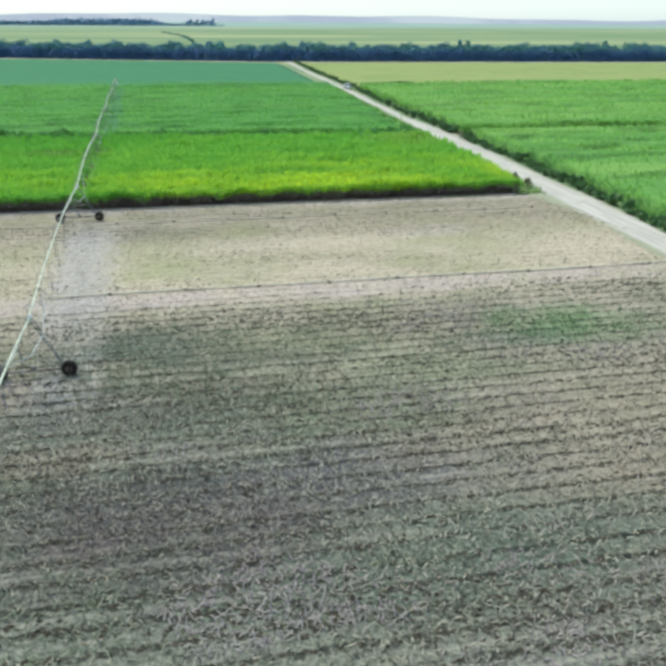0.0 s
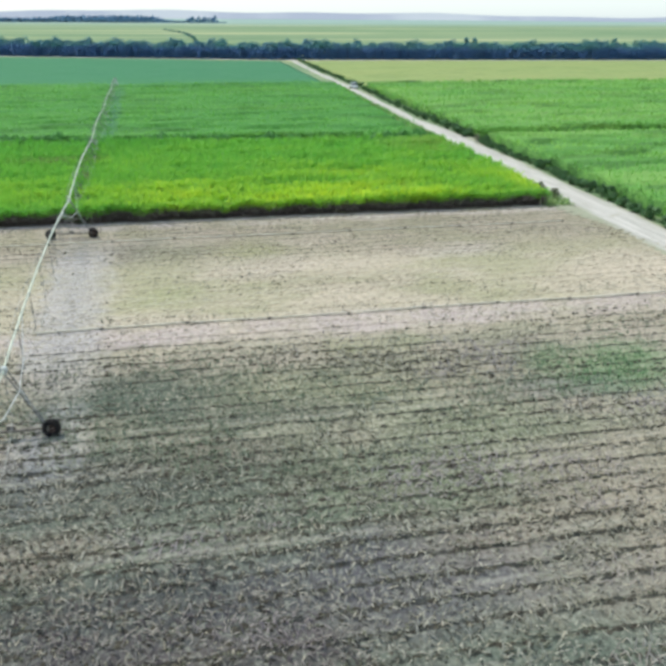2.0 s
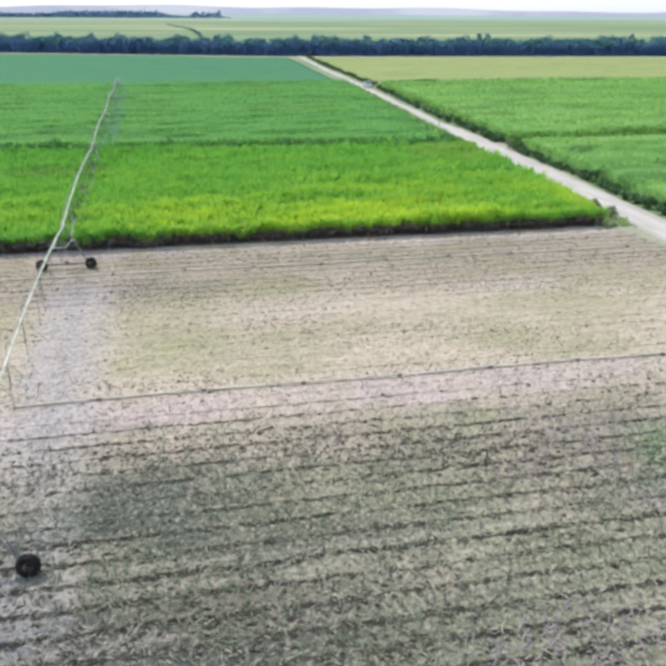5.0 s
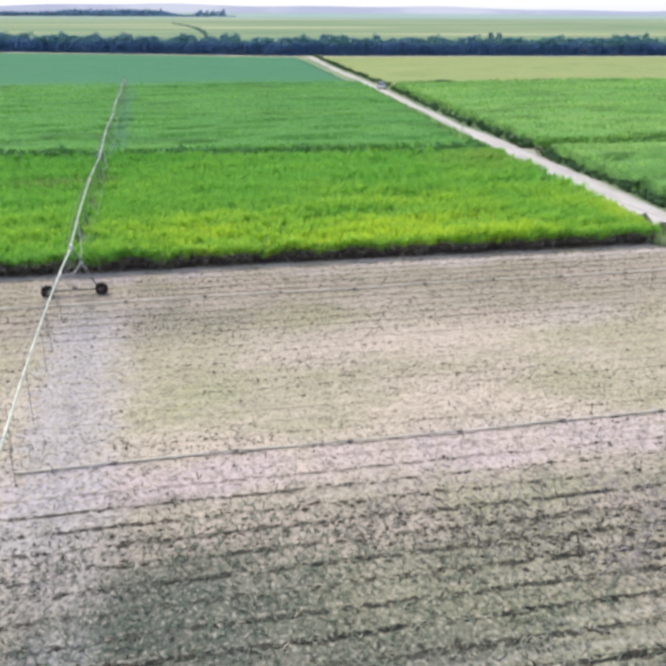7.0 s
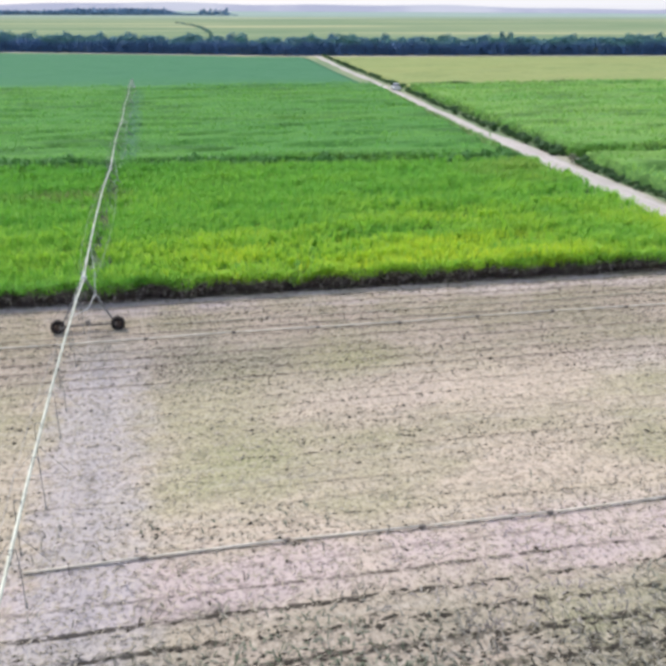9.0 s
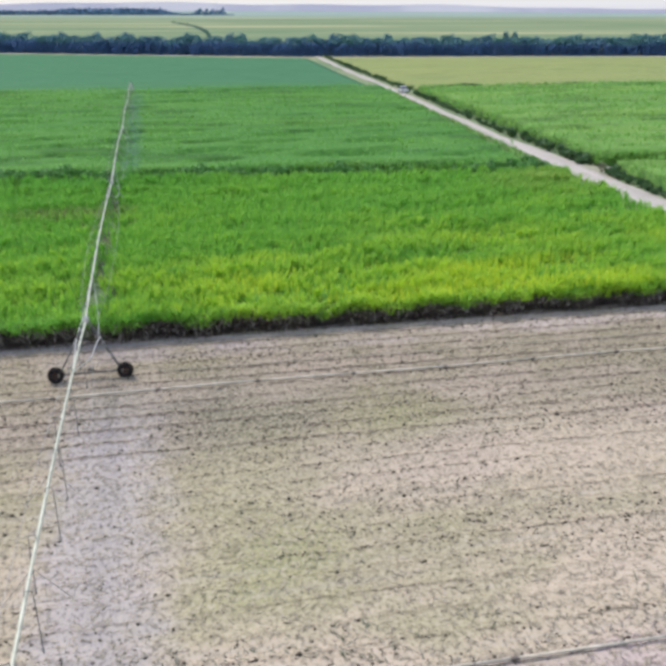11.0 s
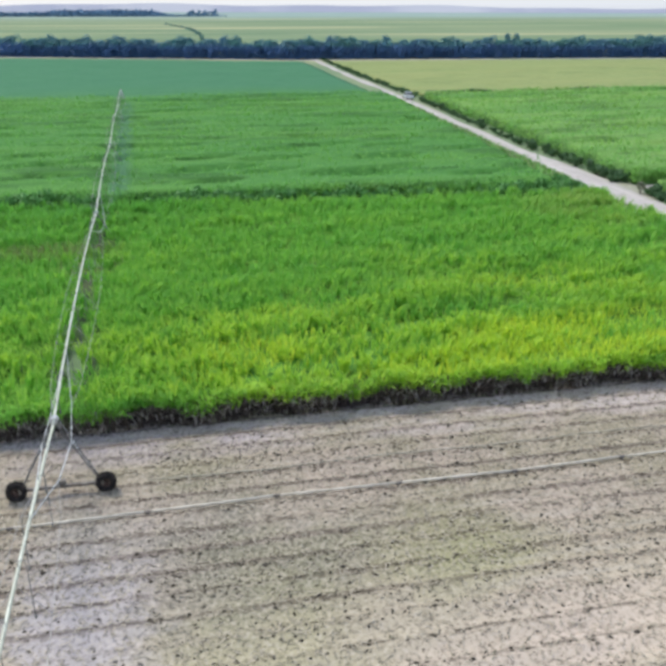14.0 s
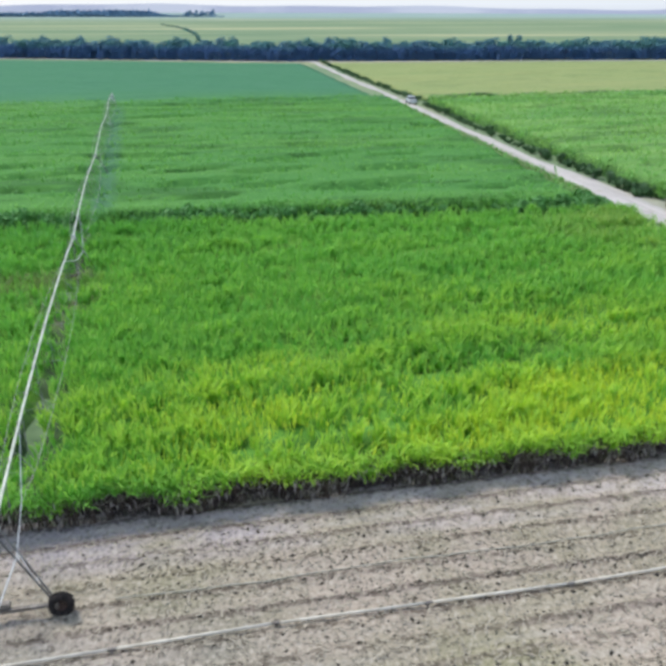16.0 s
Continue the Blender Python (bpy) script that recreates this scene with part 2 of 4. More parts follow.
def sunlit_front(n):
    """Sun patches painted as yellow on the young cane: along its cut edge, most of it away from the irrigator, in
    patches.
    """
    deep = n.math("ADD", n.axis(ROW_SLOPE - 0.10, 1, 3.0), n.math("MULTIPLY", n.noise(0.05, 3, 0.6, seed=59), 30.0))
    front = n.math("MULTIPLY", n.ramp(deep, 46, 26, 0.03, 1.0), n.ramp(n.axis(1, 0), 2, 15, 0.30, 1.0))
    front = n.math("MULTIPLY", front, n.ramp(n.axis(1, 0), 48, 32, 0.35, 1.0))
    patch = n.math("MULTIPLY", front, n.ramp(n.noise(0.10, 4, 0.6, stretch=(0.5, 1.3, 1), seed=52), 0.36, 0.56, 0.3, 1.0))
    hem = n.math("MULTIPLY", n.ramp(deep, 42, 22), n.ramp(n.noise(0.06, 3, 0.5, stretch=(1, 0.4, 1), seed=31), 0.40, 0.56, 0.10, 0.45))
    hem = n.math("MULTIPLY", hem, n.ramp(n.axis(1, 0), 2, 14, 0.4, 1.0))
    return n.math("ADD", patch, hem)


def make_cane(name, dark, light, yellow, patch, share=0.28, front=0.0, long=1.0, streak=0.0):
    """Cane leaves; each blade differs, stools are lighter or darker, broad patches turn yellow, and sunlit yellow is
    painted along the cut edge.
    """
    n = Nodes(name, 0.55)
    n.bsdf.inputs["Specular IOR Level"].default_value = 0.2
    stool = n.ramp(n.noise(1.1, 2, 0.5, stretch=(0.8 / long, 1.0, 0.2), seed=27), 0.36, 0.64)
    c = n.mix(n.math("ADD", n.math("MULTIPLY", n.island(), 0.4), n.math("MULTIPLY", stool, 0.6)), dark, light)
    sunny_yellow = n.ramp(n.noise(0.09, 4, 0.6, stretch=(0.55, 1.3, 1), seed=21), 0.40, 0.66, 0.0, patch)
    if front:                       # tips painted paler by height, like lit tops, above all along the cut edge
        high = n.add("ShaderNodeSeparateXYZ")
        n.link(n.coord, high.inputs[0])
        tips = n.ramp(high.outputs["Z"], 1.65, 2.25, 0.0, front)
        sunny_yellow = n.math("ADD", sunny_yellow, n.math("MULTIPLY", tips, n.ramp(n.axis(ROW_SLOPE, 1), 60, 20, 0.35, 1.0)))
        sunny_yellow = n.ramp(n.math("ADD", sunny_yellow, n.math("MULTIPLY", sunlit_front(n), 0.52)), 0.0, 1.0)
    c = n.mix(sunny_yellow, c, yellow)
    c = n.mix(n.ramp(n.noise(0.35, 4, 0.6, stretch=(0.45 / long, 1.3, 1), seed=2), 0.50, 0.68, 0.0, 0.5), c, dark)
    if front:                       # a deeper green strip beside the pipe, towards the gap
        c = n.mix(n.math("MULTIPLY", n.blob(-2, 50, 20, 6, 5), 0.55), c, dark)
        c = n.mix(n.math("MULTIPLY", n.blob(-4.5, 37.5, 8, 3.4, 9), 0.8), c, (0.235, 0.225, 0.095))
        c = n.mix(n.math("MULTIPLY", n.blob(52, 44, 9, 10, 16), 0.7), c, (0.38, 0.47, 0.10))
    if streak:                      # long dark strips along the rows: shade of their gaps, painted in
        gap_shade = n.ramp(n.noise(0.28, 3, 0.5, turn=-ROW_TURN, stretch=(0.22, 1.0, 1), seed=95), 0.55, 0.61, 0.0, streak)
        c = n.mix(gap_shade, c, tuple(0.38 * k for k in dark))
    c = n.mix(n.ramp(n.noise(1.5, 2, 0.5, seed=6), 0.50, 0.66, 0.0, 0.12 if streak else 0.5), c, dark)
    n.colour(c).see_through(share, c)
    return n.mat


def make_canopy(name, dark, light, yellow, patch, far=None, streak=0.6, track=None):
    """The closed top of a crop, seen where single blades no longer show. far: the haze-blue colour painted in with
    distance.
    """
    n = Nodes(name, 0.9)
    n.bsdf.inputs["Specular IOR Level"].default_value = 0.1
    fine = n.noise(1.4, 4, 0.7, stretch=(0.6, 1.1, 1))
    c = n.mix(n.ramp(fine, 0.35, 0.65), dark, light)
    c = n.mix(n.ramp(n.noise(0.05, 4, 0.6, stretch=(0.35, 1.6, 1), seed=21), 0.40, 0.66, 0.0, patch), c, yellow)
    # dark streaks put the shade of the row gaps into the colour
    c = n.mix(n.ramp(n.noise(0.28, 3, 0.5, turn=-ROW_TURN, stretch=(0.22, 1.0, 1), seed=95), 0.55, 0.61, 0.0, streak), c, tuple(0.55 * k for k in dark))
    if track:                       # a worn grey-green track beside the irrigator's pipe
        beside = n.math("ADD", n.axis(1, 0), n.math("MULTIPLY", n.noise(0.4, 4, 0.65, seed=36), 2.4))
        shift = 0.0 if far else -1.2
        worn = n.math("MULTIPLY", n.ramp(beside, 0.9 + shift, 2.0 + shift), n.ramp(beside, 4.6 + shift, 2.8 + shift))
        c = n.mix(n.math("MULTIPLY", worn, n.ramp(n.axis(0, 1), 168, 150, 0.0, 0.8)), c, track)
    if track and not far:           # trampled brown litter, and a dark hollow
        c = n.mix(n.math("MULTIPLY", n.blob(-0.5, 37, 4.0, 6, 9), 0.85), c, (0.205, 0.185, 0.105))
        c = n.mix(n.math("MULTIPLY", n.blob(-1.2, 14.5, 3.2, 4, 4), 0.8), c, (0.030, 0.040, 0.030))
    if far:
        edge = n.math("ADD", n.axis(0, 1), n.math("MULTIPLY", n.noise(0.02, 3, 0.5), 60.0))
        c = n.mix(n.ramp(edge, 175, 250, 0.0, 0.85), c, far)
    n.colour(c).bump(fine, 0.5 if track else 0.3, 0.4)
    return n.mat


def make_shoot():
    """Tips of the young cane: green, paler and yellower where patchy sunlight is painted in, most along the cut edge.
    """
    n = Nodes("pale_shoot", 0.55)
    n.bsdf.inputs["Specular IOR Level"].default_value = 0.2
    patch = sunlit_front(n)
    patch = n.ramp(patch, 0.0, 1.0)
    greener = n.mix(n.island(), (0.190, 0.495, 0.072), (0.335, 0.630, 0.100))
    sunny_yellow = n.mix(n.island(), (0.58, 0.74, 0.055), (0.76, 0.84, 0.080))
    c = n.mix(patch, greener, sunny_yellow)
    n.colour(c).see_through(0.5, c)
    return n.mat


def make_plain(name, a, b, scale, roughness, metallic=0.0, bump=0.2, distance=0.01, low=0.35, high=0.65):
    n = Nodes(name, roughness, metallic)
    v = n.noise(scale, 4, 0.6)
    n.colour(n.mix(n.ramp(v, low, high), a, b)).bump(v, bump, distance)
    return n.mat


def make_leaves(name, dark, light, share=0.15, tops=None):
    """tops: the greener colour of trees' upper boughs, where less haze is painted in."""
    n = Nodes(name, 0.6)
    c = n.mix(n.island(), dark, light)
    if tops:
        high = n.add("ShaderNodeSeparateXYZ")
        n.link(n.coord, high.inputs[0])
        greener = n.math("ADD", high.outputs["Z"], n.math("MULTIPLY", n.noise(0.05, 3, 0.6), 6.0))
        c = n.mix(n.ramp(greener, 7.0, 10.0, 0.0, 0.9), c, tops)
    c = n.mix(n.math("MULTIPLY", n.each(), 0.5), c, dark)
    n.colour(c).see_through(share, c)
    return n.mat


def make_trash():
    """Cane trash: straw-coloured, with greening and with mauve, weathered patches."""
    n = Nodes("cane_trash", 0.8)
    tone = n.island()
    c = n.mix(n.ramp(tone, 0.45, 1.0), (0.205, 0.195, 0.152), (0.43, 0.40, 0.325))
    c = n.mix(n.ramp(tone, 0.34, 0.18), c, (0.055, 0.048, 0.038))
    c = n.mix(n.ramp(n.noise(0.06, 4, 0.6, stretch=(0.7, 1.3, 1), seed=14), 0.46, 0.58, 0.0, 0.6), c, (0.150, 0.200, 0.125))
    c = n.mix(n.ramp(n.noise(0.07, 4, 0.6, stretch=(0.6, 1.2, 1), seed=63), 0.52, 0.62, 0.0, 0.7), c, (0.35, 0.295, 0.310))
    # this dark patch repeats the cloud shade painted on the soil
    c = n.mix(n.math("MULTIPLY", n.blob(6, -38, 7, 5, 7), 0.65), c, (0.082, 0.115, 0.085))
    c = n.mix(n.math("MULTIPLY", n.blob(37, -40, 7, 5, 37), 0.6), c, (0.11, 0.26, 0.09))
    c = n.mix(n.math("MULTIPLY", n.blob(36, -56, 16, 10, 34), 0.6), c, (0.46, 0.39, 0.295))
    c = n.mix(n.math("MULTIPLY", n.blob(7, -60, 9, 5, 7), 0.6), c, (0.155, 0.120, 0.135))
    n.colour(c).see_through(0.1, c)
    return n.mat


M_SOIL, M_GROUND = make_soil(), make_ground()
M_SAND, M_TRACK = make_sand("road_sand", True), make_sand("track_sand", False)
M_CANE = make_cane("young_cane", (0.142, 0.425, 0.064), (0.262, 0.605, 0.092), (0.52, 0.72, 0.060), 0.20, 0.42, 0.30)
M_CANE_B = make_cane("full_cane", (0.135, 0.375, 0.075), (0.185, 0.458, 0.088), (0.26, 0.50, 0.085), 0.5, 0.38, 0.0, 4.0, 0.40)
M_CANE_R = make_cane("cane_across_road", (0.175, 0.410, 0.088), (0.235, 0.495, 0.106), (0.33, 0.55, 0.115), 0.8, 0.38, 0.0, 4.0, 0.35)
M_SHOOT = make_shoot()
M_TOP = make_canopy("cane_top", (0.082, 0.210, 0.028), (0.135, 0.300, 0.042), (0.17, 0.31, 0.040), 0.4, None, 0.6, (0.072, 0.088, 0.060))
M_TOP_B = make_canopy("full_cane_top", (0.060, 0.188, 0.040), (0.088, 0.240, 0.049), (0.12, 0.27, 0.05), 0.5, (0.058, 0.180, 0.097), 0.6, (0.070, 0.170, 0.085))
# darker copy of the crop green, for plot sides turned from the sun
M_FACE = make_canopy("shaded_crop_side", (0.040, 0.115, 0.030), (0.080, 0.200, 0.048), (0.08, 0.19, 0.045), 0.3)
M_SIDE_R = make_canopy("cane_across_road_side", (0.075, 0.185, 0.048), (0.150, 0.295, 0.072), (0.16, 0.30, 0.07), 0.4)
M_TOP_R = make_canopy("cane_across_road_top", (0.090, 0.220, 0.050), (0.130, 0.282, 0.064), (0.21, 0.35, 0.088), 0.7)
M_TOP_Y = make_canopy("ripening_crop_top", (0.205, 0.265, 0.092), (0.265, 0.310, 0.112), (0.30, 0.315, 0.120), 0.5, None, 0.25)
# near-black wall colour holds the shade among the cane stalks
M_SHADE = make_plain("shaded_cane_side", (0.036, 0.027, 0.030), (0.080, 0.060, 0.060), 3.0, 0.95, bump=0.6, distance=0.1)
M_STALK = make_plain("cane_stalk", (0.050, 0.036, 0.032), (0.120, 0.092, 0.066), 6.0, 0.7)
M_DEAD = make_leaves("dead_leaf", (0.24, 0.20, 0.17), (0.52, 0.45, 0.39))
M_STRAW = make_leaves("straw", (0.26, 0.23, 0.16), (0.50, 0.44, 0.33), 0.05)
M_TRASH = make_trash()
M_SPROUT = make_leaves("sprout", (0.080, 0.078, 0.050), (0.20, 0.195, 0.115))
M_CLOD = make_plain("dark_clod", (0.034, 0.030, 0.024), (0.082, 0.072, 0.056), 5.0, 0.95, bump=0.5, distance=0.04)
M_SHRUB = make_leaves("shrub_leaf", (0.054, 0.135, 0.045), (0.135, 0.255, 0.085))
M_BUSH = make_leaves("gap_bush_leaf", (0.085, 0.270, 0.055), (0.165, 0.400, 0.090))
M_GRASS = make_leaves("verge_grass", (0.16, 0.30, 0.08), (0.38, 0.48, 0.16), 0.3)
M_RIM = make_plain("muddy_rim", (0.055, 0.036, 0.030), (0.110, 0.075, 0.060), 5.0, 0.8)
# the blue in these leaves is distance haze put into the colour
M_TREE = make_leaves("hazy_tree_leaf", (0.066, 0.150, 0.330), (0.096, 0.200, 0.385), 0.12, (0.092, 0.270, 0.205))
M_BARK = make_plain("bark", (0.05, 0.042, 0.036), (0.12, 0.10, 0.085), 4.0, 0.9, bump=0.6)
# far woods take their blue from painted haze
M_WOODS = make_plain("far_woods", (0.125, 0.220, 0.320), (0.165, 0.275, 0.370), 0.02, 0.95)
M_DRY = make_leaves("dry_bush_leaf", (0.150, 0.165, 0.095), (0.33, 0.335, 0.21))
# hedge green is greyed to carry the haze in front of it
M_HEDGE = make_plain("hazy_hedge_leaf", (0.100, 0.190, 0.170), (0.140, 0.240, 0.190), 0.05, 0.95)
M_ZINC = make_plain("galvanised_steel", (0.50, 0.50, 0.47), (0.68, 0.68, 0.64), 2.5, 0.45, 0.35)
M_LEG = make_plain("weathered_leg_steel", (0.11, 0.105, 0.095), (0.26, 0.25, 0.23), 1.6, 0.55, 0.3)
M_TRUSS = make_plain("truss_steel", (0.27, 0.26, 0.24), (0.43, 0.42, 0.39), 1.6, 0.55, 0.2)
M_TAPE = make_plain("pale_hose", (0.26, 0.25, 0.19), (0.38, 0.36, 0.29), 2.0, 0.7)
M_PIPE = make_plain("weathered_pipe", (0.475, 0.49, 0.385), (0.64, 0.66, 0.535), 1.2, 0.5, 0.15)
M_RUST = make_plain("dull_steel", (0.14, 0.12, 0.10), (0.30, 0.27, 0.23), 3.0, 0.6, 0.4)
M_TYRE = make_plain("tyre_rubber", (0.014, 0.013, 0.013), (0.045, 0.038, 0.034), 5.0, 0.85)
M_HOSE = make_plain("grey_hose", (0.13, 0.13, 0.125), (0.24, 0.24, 0.23), 5.0, 0.7)
M_ALU = make_plain("aluminium_pipe", (0.50, 0.45, 0.35), (0.68, 0.62, 0.50), 1.5, 0.6)
M_PAINT = make_plain("white_paint", (0.66, 0.68, 0.70), (0.80, 0.81, 0.82), 2.0, 0.3, bump=0.0)
M_GLASS = make_plain("dark_glass", (0.02, 0.025, 0.03), (0.03, 0.035, 0.04), 1.0, 0.08, bump=0.0)
M_BOX = make_plain("grey_panel_box", (0.42, 0.43, 0.42), (0.55, 0.56, 0.55), 3.0, 0.5)


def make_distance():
    n = Nodes("glowing_distance", 1.0)
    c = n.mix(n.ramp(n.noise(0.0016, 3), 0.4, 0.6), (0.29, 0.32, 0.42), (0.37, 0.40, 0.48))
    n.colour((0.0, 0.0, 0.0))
    # the ridge glows by itself, in place of daylight scattered by haze
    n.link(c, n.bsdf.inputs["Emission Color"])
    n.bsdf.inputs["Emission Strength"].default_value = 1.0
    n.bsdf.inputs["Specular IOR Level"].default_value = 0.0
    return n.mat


M_DISTANCE = make_distance()

# ---------------------------------------------------------------- helpers for meshes
rng = np.random.default_rng(7)


def raw(name, verts, faces, mats, parent=None, slots=None, smooth=False):
    """One mesh object from arrays; faces is a list of (n, k) index arrays."""
    me = bpy.data.meshes.new(name)
    verts = np.asarray(verts, dtype=np.float32)
    sizes = np.concatenate([np.full(len(f), f.shape[1], np.int32) for f in faces])
    loops = np.concatenate([f.ravel() for f in faces]).astype(np.int32)
    me.vertices.add(len(verts))
    me.vertices.foreach_set("co", verts.ravel())
    me.loops.add(len(loops))
    me.loops.foreach_set("vertex_index", loops)
    me.polygons.add(len(sizes))
    me.polygons.foreach_set("loop_start", np.concatenate([[0], np.cumsum(sizes)[:-1]]).astype(np.int32))
    me.polygons.foreach_set("loop_total", sizes)
    if slots is not None:
        me.polygons.foreach_set("material_index", np.asarray(slots, np.int32))
    if smooth:
        me.polygons.foreach_set("use_smooth", np.ones(len(sizes), bool))
    for m in mats if isinstance(mats, (list, tuple)) else [mats]:
        me.materials.append(m)
    me.update(calc_edges=True)
    me.validate()
    ob = new(name, me)
    ob.parent = parent
    return ob


def part(name, bm, material, parent, label="", smooth=False):
    me = bpy.data.meshes.new(name)
    for f in bm.faces:
        f.smooth = smooth
    bm.to_mesh(me)
    bm.free()
    me.materials.append(material)
    ob = new(name, me)
    ob.parent = parent
    if label:
        tagged(ob, label)
    return ob


def rod(bm, a, b, r, sides=8, r2=None):
    """A round bar from a to b, joined to bm."""
    a, b = Vector(a), Vector(b)
    d = b - a
    m = Matrix.Translation((a + b) / 2) @ d.to_track_quat("Z", "Y").to_matrix().to_4x4()
    bmesh.ops.create_cone(bm, cap_ends=True, segments=sides, radius1=r, radius2=r if r2 is None else r2, depth=d.length, matrix=m)
    return bm


def box(bm, size, m):
    made = bmesh.ops.create_cube(bm, size=1, matrix=m @ Matrix.Diagonal((*size, 1)))
    return made


def bars(*rods, sides=8):
    bm = bmesh.new()
    for a, b, r in rods:
        rod(bm, a, b, r, sides)
    return bm


def waves(x, y, freqs, seed):
    """Smooth irregular relief between about -1 and 1 on arrays."""
    r = np.random.default_rng(seed)
    out = np.zeros(np.broadcast(x, y).shape)
    for fx, fy in freqs:
        for _ in range(3):
            a, b, p = r.uniform(0.6, 1.5), r.uniform(0.6, 1.5), r.uniform(0, 6.28)
            s = r.choice((-1, 1))
            out += np.sin(x * fx * a + s * y * fy * b + p + 0.7 * np.sin(y * fy * 0.6 + p * 2))
    return out / (3 * len(freqs)) * 1.5


def road_x(y):
    """The middle of the sandy road."""
    return 59.3 + 0.063 * y + 0.5 * np.sin(y * 0.04 + 0.6)


# ---------------------------------------------------------------- ground
def build_ground():
    ring = np.concatenate([[0.0], np.geomspace(60, 4750, 26)])
    ang = np.linspace(0, 2 * np.pi, 73)[:-1]
    v = [(0, 60, -0.06)]
    for r in ring[1:]:
        for a in ang:
            v.append((r * math.cos(a), 60 + r * math.sin(a), -0.06))
    n = len(ang)
    tri = np.array([(0, 1 + k, 1 + (k + 1) % n) for k in range(n)])
    quad = []
    for j in range(len(ring) - 2):
        for k in range(n):
            a, b = 1 + j * n + k, 1 + j * n + (k + 1) % n
            quad.append((a, a + n, b + n, b))
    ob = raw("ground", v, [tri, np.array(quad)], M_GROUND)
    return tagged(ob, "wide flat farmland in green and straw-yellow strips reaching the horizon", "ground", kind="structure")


def grid_faces(nu, nv):
    i, j = np.meshgrid(np.arange(nu - 1), np.arange(nv - 1), indexing="ij")
    a = (i * nv + j).ravel()
    return np.stack([a, a + nv, a + nv + 1, a + 1], 1)


def soil_height(x, y):
    """Furrows along the rows, with clods and hollows."""
    v = y + ROW_SLOPE * x
    h = 0.045 * np.cos(v * 2 * np.pi / 1.4) * (1 + 0.5 * waves(x, y, [(0.12, 0.2)], 5))
    h += 0.035 * waves(x, y, [(1.1, 1.7), (2.6, 3.1)], 6) + 0.02 * waves(x, y, [(5.0, 6.0)], 8)
    return h


def build_cut_field():
    xs, ys = np.arange(-32, 57.6, 0.27), np.arange(-78, 9.0, 0.27)
    x, y = np.meshgrid(xs, ys, indexing="ij")
    z = soil_height(x, y)
    v = np.stack([x, y, z], -1).reshape(-1, 3)
    ob = raw("cut_field", v, [grid_faces(len(xs), len(ys))], M_SOIL, smooth=True)
    return tagged(ob, "cut cane field with pale straw, furrows and dark tufts in rows", "field", kind="structure")


def build_road():
    ys = np.concatenate([np.arange(-110, 120, 1.0), np.arange(120, 346, 4.0)])
    us = np.linspace(-1, 1, 13)
    y, u = np.meshgrid(ys, us, indexing="ij")
    left = 3.0 + 0.5 * np.sin(y * 0.21) + 0.4 * np.sin(y * 0.083 + 1)
    left = left - 1.75 * np.clip((y - 74) / 18, 0, 1) + 1.8 * np.exp(-((y - 3.0) / 7) ** 2)
    right = 2.4 - 0.9 * np.clip((y - 74) / 18, 0, 1) + 0.3 * np.sin(y * 0.17 + 2) + 3.2 * np.exp(-((y - 58) / 4.5) ** 2)
    x = road_x(y) + np.where(u < 0, u * left, u * right)
    rut = -0.07 * (np.exp(-((np.abs(u) - 0.42) / 0.14) ** 2))
    z = 0.10 + rut - 0.10 * np.abs(u) ** 6 + 0.02 * waves(x, y, [(1.2, 0.9)], 3)
    ob = raw("road", np.stack([x, y, z], -1).reshape(-1, 3), [grid_faces(len(ys), len(us))], M_SAND, smooth=True)
    tagged(ob, "pale sandy farm road with wheel ruts between the cane fields", "road", kind="structure")
    xs, ws = np.arange(66, 140, 1.5), np.linspace(-1, 1, 5)
    x, w = np.meshgrid(xs, ws, indexing="ij")
    y = 57.5 - ROW_SLOPE * (x - 66) + w * 2.0
    z = 0.07 - 0.05 * w ** 4 + 0.02 * waves(x, y, [(1.2, 0.9)], 4)
    ob = raw("side_track", np.stack([x, y, z], -1).reshape(-1, 3), [grid_faces(len(xs), len(ws))], M_TRACK, smooth=True)
    tagged(ob, "sandy side track turning off the farm road", "track", kind="structure")
    xs, ws = np.arange(-160, 300, 4.0), np.linspace(-1, 1, 5)
    x, w = np.meshgrid(xs, ws, indexing="ij")
    y = np.where(x < 78, 346 - 0.38 * (x - 67), 346 - 4.18 - 0.10 * (x - 78)) - 4.0 + w * 2.0
    z = 0.05 - 0.04 * w ** 4 + 0 * x
    ob = raw("headland_track", np.stack([x, y, z], -1).reshape(-1, 3), [grid_faces(len(xs), len(ws))], M_TRACK, smooth=True)
    tagged(ob, "pale sandy headland track along the foot of the tree belt", "track", kind="structure")


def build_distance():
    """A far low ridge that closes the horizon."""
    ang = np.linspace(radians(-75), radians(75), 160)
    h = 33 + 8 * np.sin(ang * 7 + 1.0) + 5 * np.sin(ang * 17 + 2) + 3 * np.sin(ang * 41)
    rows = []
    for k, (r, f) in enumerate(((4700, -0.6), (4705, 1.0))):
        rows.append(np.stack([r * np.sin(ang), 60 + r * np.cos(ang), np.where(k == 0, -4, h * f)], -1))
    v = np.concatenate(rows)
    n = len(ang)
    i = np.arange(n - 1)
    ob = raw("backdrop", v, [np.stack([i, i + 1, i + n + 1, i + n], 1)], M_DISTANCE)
    tagged(ob, "pale blue ridge whose glow paints haze on the horizon", "backdrop", kind="structure")


build_ground()
build_cut_field()
build_road()
build_distance()


